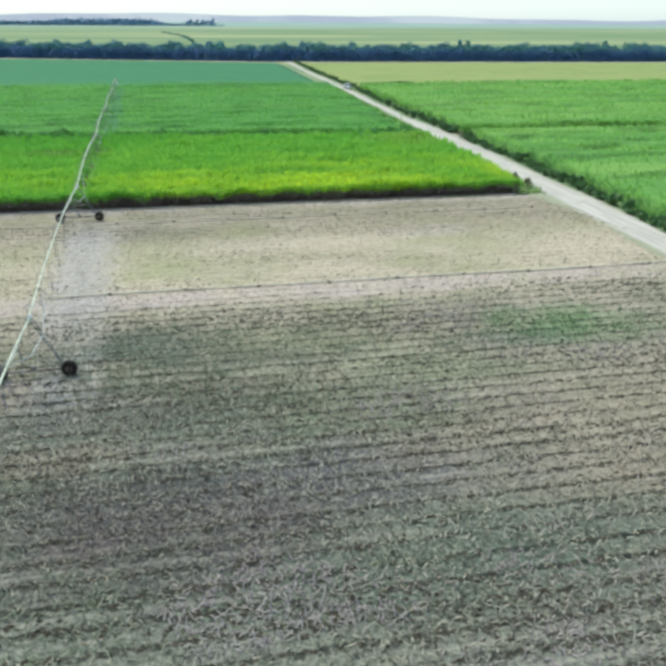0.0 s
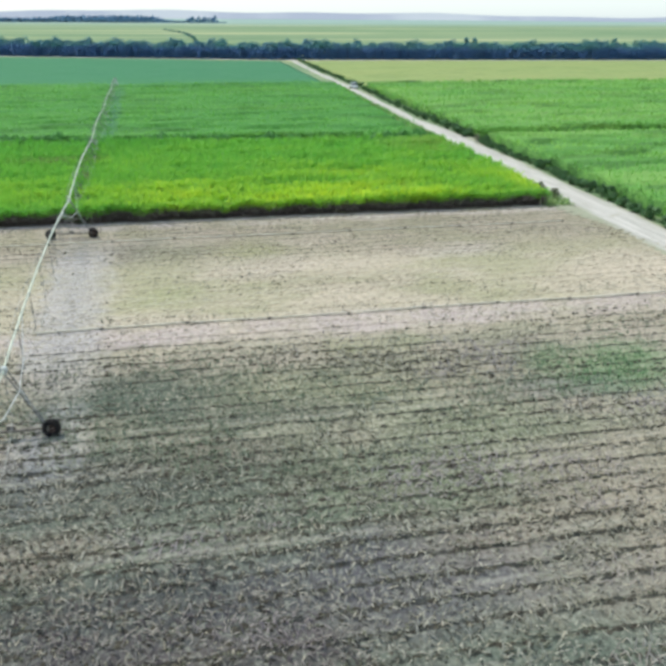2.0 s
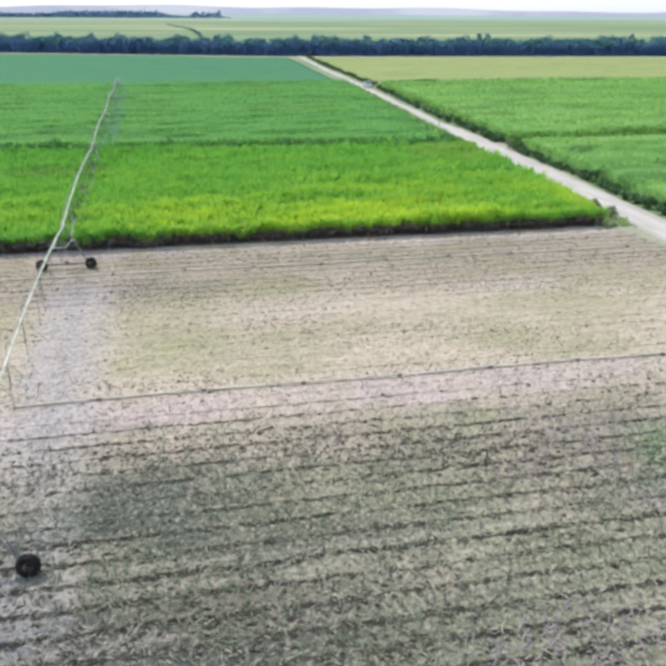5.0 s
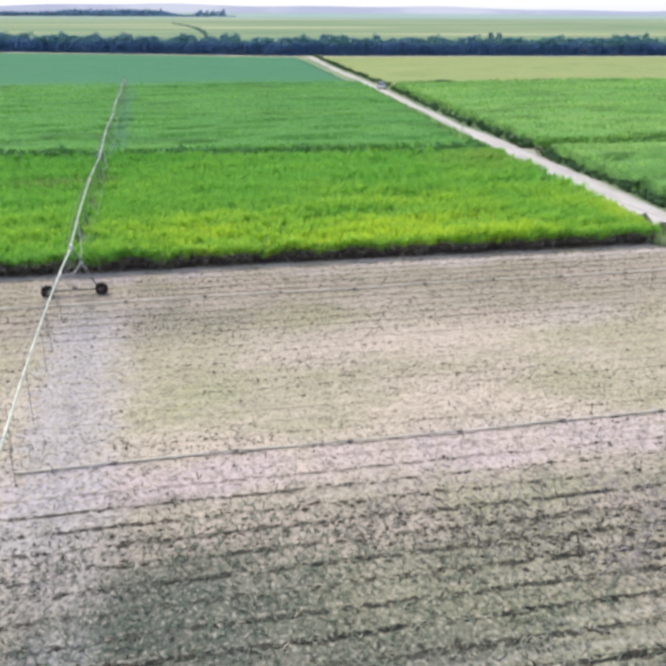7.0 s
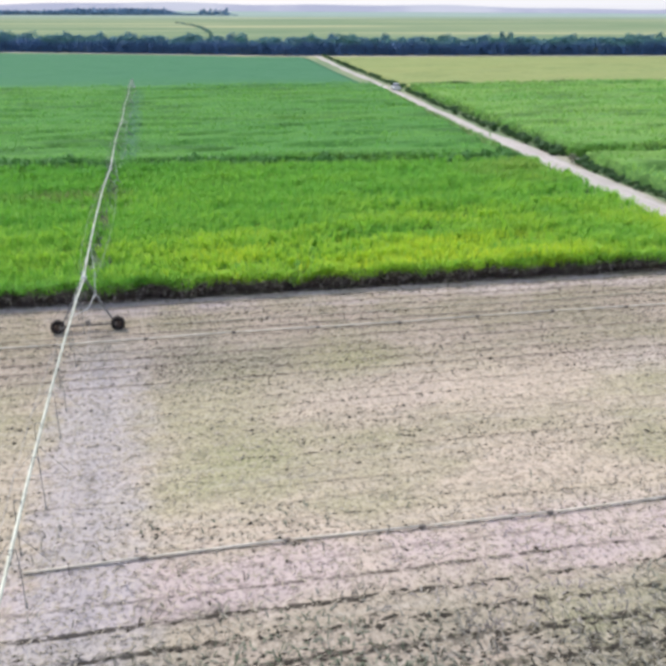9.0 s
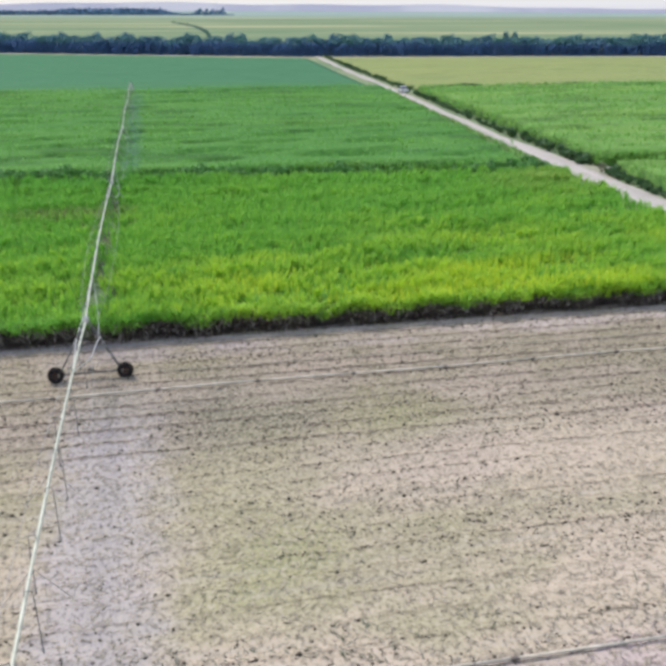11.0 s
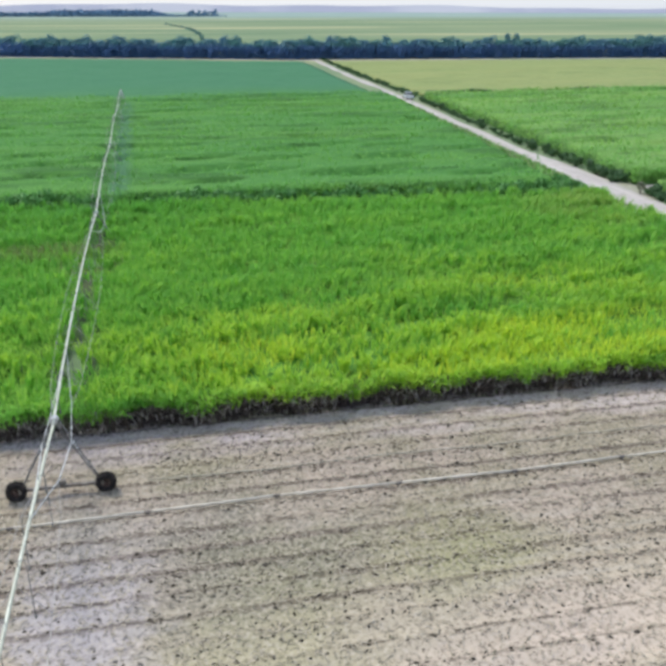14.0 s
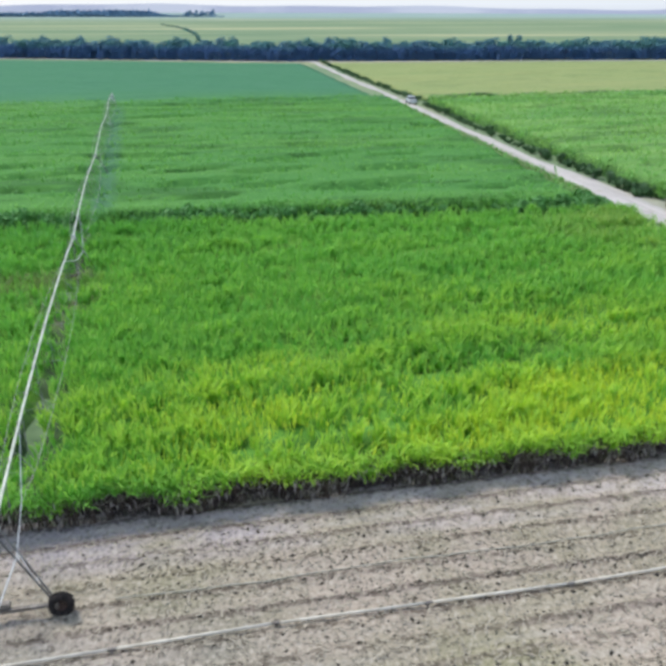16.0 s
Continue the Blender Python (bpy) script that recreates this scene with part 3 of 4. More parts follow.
# ---------------------------------------------------------------- standing cane
def thin(x, y):
    """Long thin gaps between the rows of a full crop: 0 where it stands full, 1 in a gap."""
    w = waves(x, y, [(0.12, 0.60), (0.24, 1.0)], 77) + 0.25 * waves(x, y, [(0.01, 0.06)], 78)
    return np.clip((w - 0.34) / 0.22, 0, 1)


def aisle(x, y):
    """The worn aisle beside the irrigator's pipe: 1 in its middle."""
    c = -0.35 + 0.45 * np.clip((y - 46) / 20, 0, 1) + 0.15 * np.sin(y * 0.31) + 0.1 * np.sin(y * 0.83)
    return np.exp(-((x - c) / (1.25 + 0.35 * np.sin(y * 0.17 + 1))) ** 2) * np.clip((120 - y) / 60, 0.25, 1)


def canopy(name, a, b, c, d, step, base, amp, mats, label, freqs, seed, gaps=0.0):
    """A closed crop: a bumpy top over the four-sided plot a b c d (front left, front right, back right, back left), with upright sides."""
    a, b, c, d = (np.array(p, float) for p in (a, b, c, d))
    nu = max(3, int(max(np.linalg.norm(b - a), np.linalg.norm(c - d)) / step))
    nv = max(3, int(max(np.linalg.norm(d - a), np.linalg.norm(c - b)) / step))
    u, v = np.meshgrid(np.linspace(0, 1, nu), np.linspace(0, 1, nv), indexing="ij")
    u1, v1 = u[..., None], v[..., None]
    p = (a * (1 - u1) + b * u1) * (1 - v1) + (d * (1 - u1) + c * u1) * v1
    x, y = p[..., 0], p[..., 1]
    wob = 0.28 * waves(x, y, [(0.9, 0.9), (2.1, 2.1)], seed + 1)
    rim = (u == 0) | (u == 1) | (v == 0) | (v == 1)
    z = base + amp * waves(x, y, freqs, seed) - 0.25 * rim - gaps * thin(x, y) - 0.7 * aisle(x, y) - 0.75 * np.clip(worn(x, y), 0, 1)
    y = y + np.where(v == 0, wob, 0) - np.where(v == 1, wob, 0)
    x = x + np.where(u == 0, wob, 0) - np.where(u == 1, wob, 0)
    top = np.stack([x, y, z], -1).reshape(-1, 3)
    ij = np.arange(nu * nv).reshape(nu, nv)
    edge = np.concatenate([ij[:, 0], ij[-1, 1:], ij[-2::-1, -1], ij[0, -2:0:-1]])
    low = top[edge] * (1, 1, 0) + (0, 0, -0.06)
    k = np.arange(len(edge))
    wall = np.stack([edge, nu * nv + k, nu * nv + (k + 1) % len(edge), np.roll(edge, -1)], 1)
    faces = grid_faces(nu, nv)
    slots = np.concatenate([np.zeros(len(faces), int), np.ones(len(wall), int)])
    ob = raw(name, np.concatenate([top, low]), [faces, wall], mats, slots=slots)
    return tagged(ob, label, "crop", kind="stuff")


def blades(name, x, y, z, length, width, mats, lean=0.75, droop=0.9, label="", category="crop", parent=None, kind="stuff", rise=1.0):
    """Arching leaves, each a tapering ribbon of three lengths, as one mesh."""
    n = len(x)
    yaw = rng.uniform(0, 2 * np.pi, n)
    tilt = lean * rng.uniform(0.25, 1.0, n)
    L, W = length * rng.uniform(0.65, 1.2, n), width * rng.uniform(0.7, 1.3, n)
    out = np.stack([np.cos(yaw), np.sin(yaw)], 1)
    side = np.stack([-np.sin(yaw), np.cos(yaw)], 1)
    pts, ang = [], tilt.copy()
    p = np.stack([x, y, z], 1).astype(float)
    for k, (seg, w) in enumerate(((0.0, 0.7), (0.4, 1.0), (0.35, 0.75), (0.25, 0.0))):
        if k:
            step = L * seg
            p = p + np.concatenate([out * (np.sin(ang) * step)[:, None], (np.cos(ang) * step * rise)[:, None]], 1)
            ang = ang + droop * rng.uniform(0.5, 1.2, n)
        off = np.concatenate([side * (W * w / 2)[:, None], np.zeros((n, 1))], 1)
        pts += [p - off, p + off] if w else [p]
    v = np.stack(pts, 1)                       # n, 7, 3
    i = np.arange(n)[:, None] * 7
    quads = np.concatenate([i + np.array([[0, 1, 3, 2]]), i + np.array([[2, 3, 5, 4]])])
    tris = i + np.array([[4, 5, 6]])
    ob = raw(name, v.reshape(-1, 3), [quads, tris], mats, parent)
    if label:
        tagged(ob, label, category, kind=kind)
    return ob


def scatter(n, inside, x0, x1, y0, y1):
    x, y = rng.uniform(x0, x1, n), rng.uniform(y0, y1, n)
    k = inside(x, y)
    return x[k], y[k]


FRONT = 5.9                                     # the front of the standing cane: y + ROW_SLOPE * x
BACK = 55.0                                     # the back of its first plot: y + 0.07 * x


def front_y(x):
    return FRONT - ROW_SLOPE * x


def verge(y):
    """The right-hand limit of the cane along the road."""
    return road_x(y) - 5.5 - 0.5 * np.exp(-((y - 5) / 9) ** 2)


def lines(x, y, seed, period=1.4):
    """How full the crop stands at a place: planted rows with gaps."""
    v = y + ROW_SLOPE * x
    return 0.5 + 0.5 * np.cos(v * 2 * np.pi / period) + 0.8 * waves(x, y, [(0.25, 0.9)], seed)


F1 = [(0.25, 0.6), (0.9, 1.5)]
F2 = [(0.07, 0.45), (0.2, 0.9)]

def worn(x, y):
    """A trampled patch in the young cane under the pipe."""
    return np.exp(-(((x + 1.0) / 3.4) ** 2 + ((y - 38.5) / 2.2) ** 2)) + 1.1 * np.exp(-(((x + 0.4) / 1.0) ** 2 + ((y - 14.5) / 3.8) ** 2)) + 1.1 * np.exp(-(((x + 3.0) / 0.9) ** 2 + ((y - 15.0) / 1.5) ** 2))


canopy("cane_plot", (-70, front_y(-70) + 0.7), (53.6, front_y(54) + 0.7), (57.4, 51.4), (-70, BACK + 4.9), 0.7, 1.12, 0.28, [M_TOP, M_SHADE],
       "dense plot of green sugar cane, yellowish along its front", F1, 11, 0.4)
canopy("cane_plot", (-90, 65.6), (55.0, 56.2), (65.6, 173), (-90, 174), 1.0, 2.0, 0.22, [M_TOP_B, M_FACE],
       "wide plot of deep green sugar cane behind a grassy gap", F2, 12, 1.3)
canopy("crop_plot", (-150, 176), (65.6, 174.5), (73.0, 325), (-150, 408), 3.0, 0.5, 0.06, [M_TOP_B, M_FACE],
       "smooth green crop, painted haze-blue towards the tree belt", F2, 13, 0.4)
canopy("cane_plot", (58.5, -90), (260, -92), (260, 52), (67.6, 54.6), 1.2, 1.95, 0.22, [M_TOP_R, M_SIDE_R],
       "light green cane plot beside the sandy road", F2, 14, 1.3)
canopy("cane_plot", (68.2, 60.4), (300, 57), (320, 168), (75.4, 171), 1.3, 1.95, 0.22, [M_TOP_R, M_SIDE_R],
       "light green cane plot beyond the side track", F2, 15, 1.3)
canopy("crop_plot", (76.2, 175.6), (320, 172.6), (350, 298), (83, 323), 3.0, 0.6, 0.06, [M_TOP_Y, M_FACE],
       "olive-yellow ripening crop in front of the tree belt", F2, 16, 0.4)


def leafy_top(n, x0, x1, y0, y1, inside, low, high, length, width, mat, label, seed, droop=0.9, lean=0.75, stool=1, spread=0.15, gaps=0.9):
    """Leaves in stools of several blades, thick along the planted rows."""
    x, y = scatter(n // stool, inside, x0, x1, y0, y1)
    keep = rng.uniform(0, 1, len(x)) < np.clip(lines(x, y, seed), 0.12, 1) * (1 - gaps * thin(x, y)) * (1 - 0.92 * np.clip(worn(x, y), 0, 1)) * (1 - 0.88 * aisle(x, y) * np.clip(0.75 + 0.6 * waves(x, y, [(0.5, 0.5)], 66), 0.2, 1))
    x, y = x[keep], y[keep]
    z = rng.uniform(low, high, len(x)) + 0.28 * waves(x, y, F1, 11)
    x, y, z = (np.repeat(q, stool) for q in (x, y, z))
    x, y, z = x + rng.normal(0, spread, len(x)), y + rng.normal(0, spread, len(x)), z + rng.normal(0, 0.06, len(x))
    return blades("cane_leaves", x, y, z, length, width, mat, label=label, droop=droop, lean=lean)


def in_first(x, y):
    return (y > front_y(x)) & (y < BACK - 0.07 * x) & (x < verge(y) + 0.12 * np.sin(y * 0.9))


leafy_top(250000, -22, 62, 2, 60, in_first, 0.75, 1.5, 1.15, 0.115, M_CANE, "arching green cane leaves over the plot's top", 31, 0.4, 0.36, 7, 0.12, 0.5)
leafy_top(95000, -50, 76, 50, 235, lambda x, y: (y > 59.2 - 0.07 * x) & (y < 173) & (x < verge(y) + 0.3 - 2.6 * np.exp(-((y - 55) / 8) ** 2)), 1.32, 1.9, 0.85, 0.18, M_CANE_B,
          "deep green cane leaves over the second plot", 32, 0.12, 1.35)
leafy_top(26000, -40, 58, 54, 63, lambda x, y: (y > 58.7 - 0.07 * x) & (y < 61.6 - 0.07 * x) & (x < verge(y) - 2.4), 0.7, 1.7, 1.15, 0.11, M_CANE_B,
          "bushy green cane leaves along the gap between the plots", 35, 0.6, 0.55, 3, 0.2, 0.0)
leafy_top(60000, 58, 165, -60, 56, lambda x, y: (x > road_x(y) + 4.0) & (y < 54.4), 1.36, 1.94, 0.85, 0.18, M_CANE_R,
          "light green cane leaves beside the road", 33, 0.12, 1.35)
leafy_top(60000, 66, 190, 58, 172, lambda x, y: (x > road_x(y) + 4.0) & (y > 60.6) & (y < 171), 1.36, 1.94, 0.95,
          0.20, M_CANE_R, "light green cane leaves beyond the side track", 34, 0.12, 1.35)


leafy_top(16000, 67, 150, 59.5, 61.8, lambda x, y: x > road_x(y) + 4.2, 0.5, 1.6, 1.2, 0.12, M_CANE_R, "light green cane leaves hanging over the side track", 36, 0.8, 0.7, 3, 0.2, 0.0)
for y0, y1 in ((-60, 54), (61, 170)):
    leafy_top(12000, 56, 78, y0, y1, lambda x, y: (x > road_x(y) + 3.9) & (x < road_x(y) + 5.6), 0.4, 1.6, 1.2, 0.12, M_CANE_R, "light green cane leaves behind the roadside shrubs", 37, 0.8, 0.7, 3, 0.2, 0.0)
# dark blades added to draw the shade line between the two crops
margin_x = rng.uniform(77, 250, 9000)
blades("field_margin", margin_x, 172.6 - 0.013 * (margin_x - 76) + rng.uniform(-0.7, 0.7, 9000), np.full(9000, 0.9) + 0.5 * waves(margin_x, margin_x * 0, [(0.12, 1), (0.5, 1)], 38), 1.1, 0.16,
       M_SHRUB, lean=0.7, droop=0.6, label="added dark leafy strip for the shade between cane and ripening crop", category="weeds")


def build_shoots():
    """Pale upright young shoots that stand over the leaves, thickest towards the cut edge."""
    x, y = scatter(150000, in_first, -24, 60, 4, 56)
    v = y - front_y(x)
    full = np.clip(1.0 - v / 60, 0.2, 1) * np.clip(0.75 + 0.9 * waves(x, y, [(0.09, 0.14), (0.3, 0.4)], 83), 0.08, 1) * (1 - aisle(x, y)) * (1 - np.clip(worn(x, y), 0, 1))
    keep = rng.uniform(0, 1, len(x)) < full
    x, y = x[keep], y[keep]
    z = rng.uniform(1.40, 1.80, len(x)) + 0.28 * waves(x, y, F1, 11)
    blades("cane_shoots", x, y, z, 0.60, 0.055, M_SHOOT, lean=0.30, droop=0.3, label="pale yellow-green upright shoots above the cane leaves")


build_shoots()


def build_cane_front():
    """Bare stalks and hanging dead leaves where the plot has been cut."""
    n = 3200
    x = rng.uniform(-24, 54.5, n)
    y = front_y(x) + rng.uniform(-0.1, 0.9, n) + 0.25 * waves(x, x * 0, [(0.8, 1)], 41)
    r, h = rng.uniform(0.014, 0.024, n), rng.uniform(0.9, 1.7, n)
    lx, ly = rng.normal(0, 0.16, n), rng.normal(-0.05, 0.16, n)
    v, a = [], np.arange(4) * np.pi / 2
    for k in range(2):
        cx, cy = x + lx * k, y + ly * k
        v.append(np.stack([cx[:, None] + r[:, None] * np.cos(a), cy[:, None] + r[:, None] * np.sin(a),
                           np.broadcast_to((h * k - 0.05)[:, None], (n, 4))], -1))
    v = np.stack(v, 1).reshape(-1, 3)
    i = np.arange(n)[:, None] * 8
    faces = np.concatenate([i + np.array([[k, (k + 1) % 4, 4 + (k + 1) % 4, 4 + k]]) for k in range(4)])
    tagged(raw("cane_stalks", v, [faces], M_STALK), "bare brown cane stalks along the cut edge", "crop", kind="stuff")
    n = 2600
    x = rng.uniform(-24, 54.5, n)
    y = front_y(x) + rng.uniform(-0.25, 0.4, n) + 0.25 * waves(x, x * 0, [(0.8, 1)], 41)
    blades("dead_leaves", x, y, rng.uniform(0.45, 1.15, n), 0.75, 0.05, M_DEAD, lean=1.7, droop=1.3,
           label="pale dead leaves hanging from the cut edge of the cane")
    n = 7500
    x = rng.uniform(-24, 54.5, n)
    y = front_y(x) + rng.uniform(-0.3, 0.7, n) + 0.35 * waves(x, x * 0, [(0.8, 1), (2.3, 1)], 41)
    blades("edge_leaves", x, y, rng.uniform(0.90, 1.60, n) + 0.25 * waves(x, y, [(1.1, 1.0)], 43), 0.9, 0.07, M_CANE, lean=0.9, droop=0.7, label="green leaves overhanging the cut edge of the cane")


build_cane_front()


def build_verge():
    """Rough grass between the cane and the road."""
    y = rng.uniform(4, 172, 24000)
    u = rng.uniform(0, 1, len(y))
    x = road_x(y) - 2.5 - 3.4 * u + 0.5 * waves(y, y * 0, [(0.5, 1), (1.7, 1)], 47) + np.where(y > 66, 0.7, 0.0)
    blades("verge_grass", x, y, np.full(len(x), 0.02), 0.55, 0.07, M_GRASS, lean=0.7, droop=0.6, label="rough pale green grass along the road's edge", category="grass")


build_verge()


# ---------------------------------------------------------------- centre-pivot irrigator
SPAN = 42.2


def ring_mesh(bm, profile, segments, m):
    """Turns a closed profile of (radius, height) round the local z axis."""
    loops = []
    for k in range(segments):
        a = 2 * math.pi * k / segments
        loops.append([bm.verts.new(m @ Vector((r * math.cos(a), r * math.sin(a), h))) for r, h in profile])
    n = len(profile)
    for k in range(segments):
        p, q = loops[k], loops[(k + 1) % segments]
        for j in range(n):
            bm.faces.new((p[j], q[j], q[(j + 1) % n], p[(j + 1) % n]))
    bmesh.ops.recalc_face_normals(bm, faces=bm.faces)
    return bm


def pipe_height(y):
    """The pipe bows up between its towers."""
    u = ((y / SPAN) + 10) % 1.0
    return 3.72 + 0.78 * (1 - (2 * u - 1) ** 2) ** 0.9


def build_tyre(parent, x):
    m = Matrix.Translation((x, 0, 0.48)) @ Matrix.Rotation(radians(90), 4, "X") @ Matrix.Scale(1.1, 4)
    bm = ring_mesh(bmesh.new(), [(0.22, -0.13), (0.34, -0.17), (0.41, -0.14), (0.425, 0.0), (0.41, 0.14), (0.34, 0.17), (0.22, 0.13)], 28, m)
    for k in range(22):                                  # slanting lugs
        a = 2 * math.pi * k / 22
        for s in (-1, 1):
            lug = m @ Matrix.Rotation(a + s * 0.07, 4, "Z") @ Matrix.Translation((0.425, 0, s * 0.075)) @ Matrix.Rotation(s * 0.6, 4, "X")
            box(bm, (0.05, 0.045, 0.17), lug)
    tyre = part("tyre", bm, M_TYRE, parent, "black lugged tyre caked with mud")
    bm = ring_mesh(bmesh.new(), [(0.10, -0.03), (0.21, -0.05), (0.225, -0.12), (0.225, 0.12), (0.21, 0.05), (0.10, 0.03)], 20, m)
    rod(bm, m @ Vector((0, 0, -0.2)), m @ Vector((0, 0, 0.16)), 0.09, 12)
    part("rim", bm, M_RIM, parent, "mud-brown steel rim and hub")
    return tyre


def build_tower(pivot, y):
    """An A-shaped tower: base beam, four legs, braces, gearboxes and two wheels."""
    h = pipe_height(y)
    bm = bars(((-1.8, 0, 0.52), (1.8, 0, 0.52), 0.05))
    box(bm, (3.5, 0.12, 0.14), Matrix.Translation((0, 0, 0.50)))
    tower = part("tower", bm, M_RUST, pivot, "tower of galvanised legs on a base beam with two wheels")
    tower.location = (0, y, 0)
    for x in (-1, 1):
        for q in (0.35, 0.95):
            part("leg", bars(((x * 1.80, q * 0.3, 0.52), (x * 0.10, q, h - 0.12), 0.038)), M_LEG, tower)
        part("leg_brace", bars(((x * 1.25, 0.17, 1.5), (x * 1.25, 0.46, 1.5), 0.02), ((x * 0.72, 0.26, 2.5), (x * 0.72, 0.68, 2.5), 0.02),
                               ((x * 1.25, 0.17, 1.5), (x * 0.72, 0.68, 2.5), 0.014)), M_ZINC, tower)
        for q, r in ((-1, 0.030), (1, 0.020)):           # rods that reach from the legs over a knee to the pipe
            knee = (x * 0.46, q * 3.6 + 0.2, 2.88)
            part("knee_rod", bars(((x * 0.66, 0.4, 2.6), knee, r), (knee, (x * 0.04, q * 8.0, pipe_height(y + q * 8.0) - 0.05), r), sides=6), M_ZINC, tower)
        bm = bmesh.new()
        box(bm, (0.34, 0.30, 0.36), Matrix.Translation((x * 1.78, 0.05, 0.48)))
        bmesh.ops.bevel(bm, geom=bm.edges[:], offset=0.04, segments=2, affect="EDGES")
        part("gearbox", bm, M_RUST, tower, "mud-stained wheel gearbox")
        build_tyre(tower, x * 2.05)
    bm = bmesh.new()
    box(bm, (0.42, 0.30, 0.22), Matrix.Translation((0, 0.15, 0.68)))
    bmesh.ops.bevel(bm, geom=bm.edges[:], offset=0.03, segments=2, affect="EDGES")
    rod(bm, (0.2, 0.1, 0.54), (1.7, 0.08, 0.54), 0.03)
    rod(bm, (-0.2, 0.1, 0.54), (-1.7, 0.08, 0.54), 0.03)
    part("drive_motor", bm, M_RUST, tower, "drive motor with its shafts on the base beam")
    bm = ring_mesh(bmesh.new(), [(0.09, -0.16), (0.19, -0.16), (0.19, -0.10), (0.135, -0.08), (0.135, 0.08), (0.19, 0.10), (0.19, 0.16), (0.09, 0.16)],
                   16, Matrix.Translation((0, 0.65, h)) @ Matrix.Rotation(radians(90), 4, "X"))
    part("flange", bm, M_ZINC, tower, "bolted pipe flange at the tower")
    return tower


def tube_along(bm, pts, r, sides=10):
    """A round tube through points that run on along +y."""
    loops = []
    for p in pts:
        loops.append([bm.verts.new((p[0] + r * math.cos(2 * math.pi * k / sides), p[1], p[2] + r * math.sin(2 * math.pi * k / sides))) for k in range(sides)])
    for a, b in zip(loops, loops[1:]):
        for k in range(sides):
            bm.faces.new((a[k], b[k], b[(k + 1) % sides], a[(k + 1) % sides]))
    bm.faces.new(loops[0])
    bm.faces.new(loops[-1][::-1])
    bmesh.ops.recalc_face_normals(bm, faces=bm.faces)
    return bm


def build_span(pivot, y0, y1):
    """One length of pipe with its trusses and sprinkler drops."""
    ys = np.linspace(y0, y1, 25)
    pipe = part("span_pipe", tube_along(bmesh.new(), [(0, y, pipe_height(y)) for y in ys], 0.066), M_PIPE, pivot, "pale galvanised water pipe bowed between towers", True)
    n = 7
    marks = np.linspace(y0, y1, n + 1)
    inner = marks[1:-1]

    def bow(y):
        return 1 - (2 * (y - y0) / (y1 - y0) - 1) ** 2

    def spread(y):
        return 0.40 + 0.75 * bow(y)

    def drop(y):
        return 0.85 + 0.65 * bow(y)

    for s in (-1, 1):
        low = [(s * spread(y), y, pipe_height(y) - drop(y)) for y in inner]
        chain = [(s * 0.46, y0 + 3.6, 2.88), *low, (s * 0.46, y1 - 3.6, 2.88)]
        part("truss_rod", tube_along(bmesh.new(), chain, 0.012, 6), M_TRUSS, pipe, "thin pale steel truss rod")
    for y in inner:
        h, a, d = pipe_height(y), spread(y), drop(y)
        part("strut", bars(((0, y, h - 0.08), (-a, y, h - d), 0.011), ((0, y, h - 0.08), (a, y, h - d), 0.011), ((-a, y, h - d), (a, y, h - d), 0.010), sides=6),
             M_TRUSS, pipe)
    for y in np.arange(y0 + 2.0, y1 - 1.0, 2.9):
        h, s = pipe_height(y), 1 if int(y) % 2 else -1
        bm = bars(((0, y, h + 0.08), (0, y, h + 0.28), 0.016), ((0, y, h + 0.28), (s * 0.24, y, h + 0.26), 0.016), ((s * 0.24, y, h + 0.26), (s * 0.27, y, h - 0.3), 0.014),
                  ((s * 0.27, y, h - 0.3), (s * 0.28, y, h - 2.0), 0.019), sides=6)
        rod(bm, (s * 0.28, y, h - 2.0), (s * 0.28, y, h - 2.16), 0.05, 8, 0.03)
        part("sprinkler_drop", bm, M_HOSE, pipe, "dark hose drop with a sprinkler head")
    return pipe


def build_pivot():
    pivot = tagged(new("centre_pivot_irrigator"), "long galvanised centre-pivot irrigator standing across cut field and cane", "irrigator")
    for k in (-1, 0, 1, 2, 3):
        build_tower(pivot, k * SPAN)
    for k in (-1, 0, 1, 2, 3):
        build_span(pivot, k * SPAN, (k + 1) * SPAN)
    build_span(pivot, -1.45 * SPAN, -SPAN)
    bm = bars(((-0.9, 4 * SPAN - 0.9, 0), (0, 4 * SPAN, 3.9), 0.06), ((0.9, 4 * SPAN - 0.9, 0), (0, 4 * SPAN, 3.9), 0.06),
              ((-0.9, 4 * SPAN + 0.9, 0), (0, 4 * SPAN, 3.9), 0.06), ((0.9, 4 * SPAN + 0.9, 0), (0, 4 * SPAN, 3.9), 0.06), ((0, 4 * SPAN, 0), (0, 4 * SPAN, 3.9), 0.12))
    part("pivot_point", bm, M_ZINC, pivot, "four-legged stand at the irrigator's centre")


build_pivot()


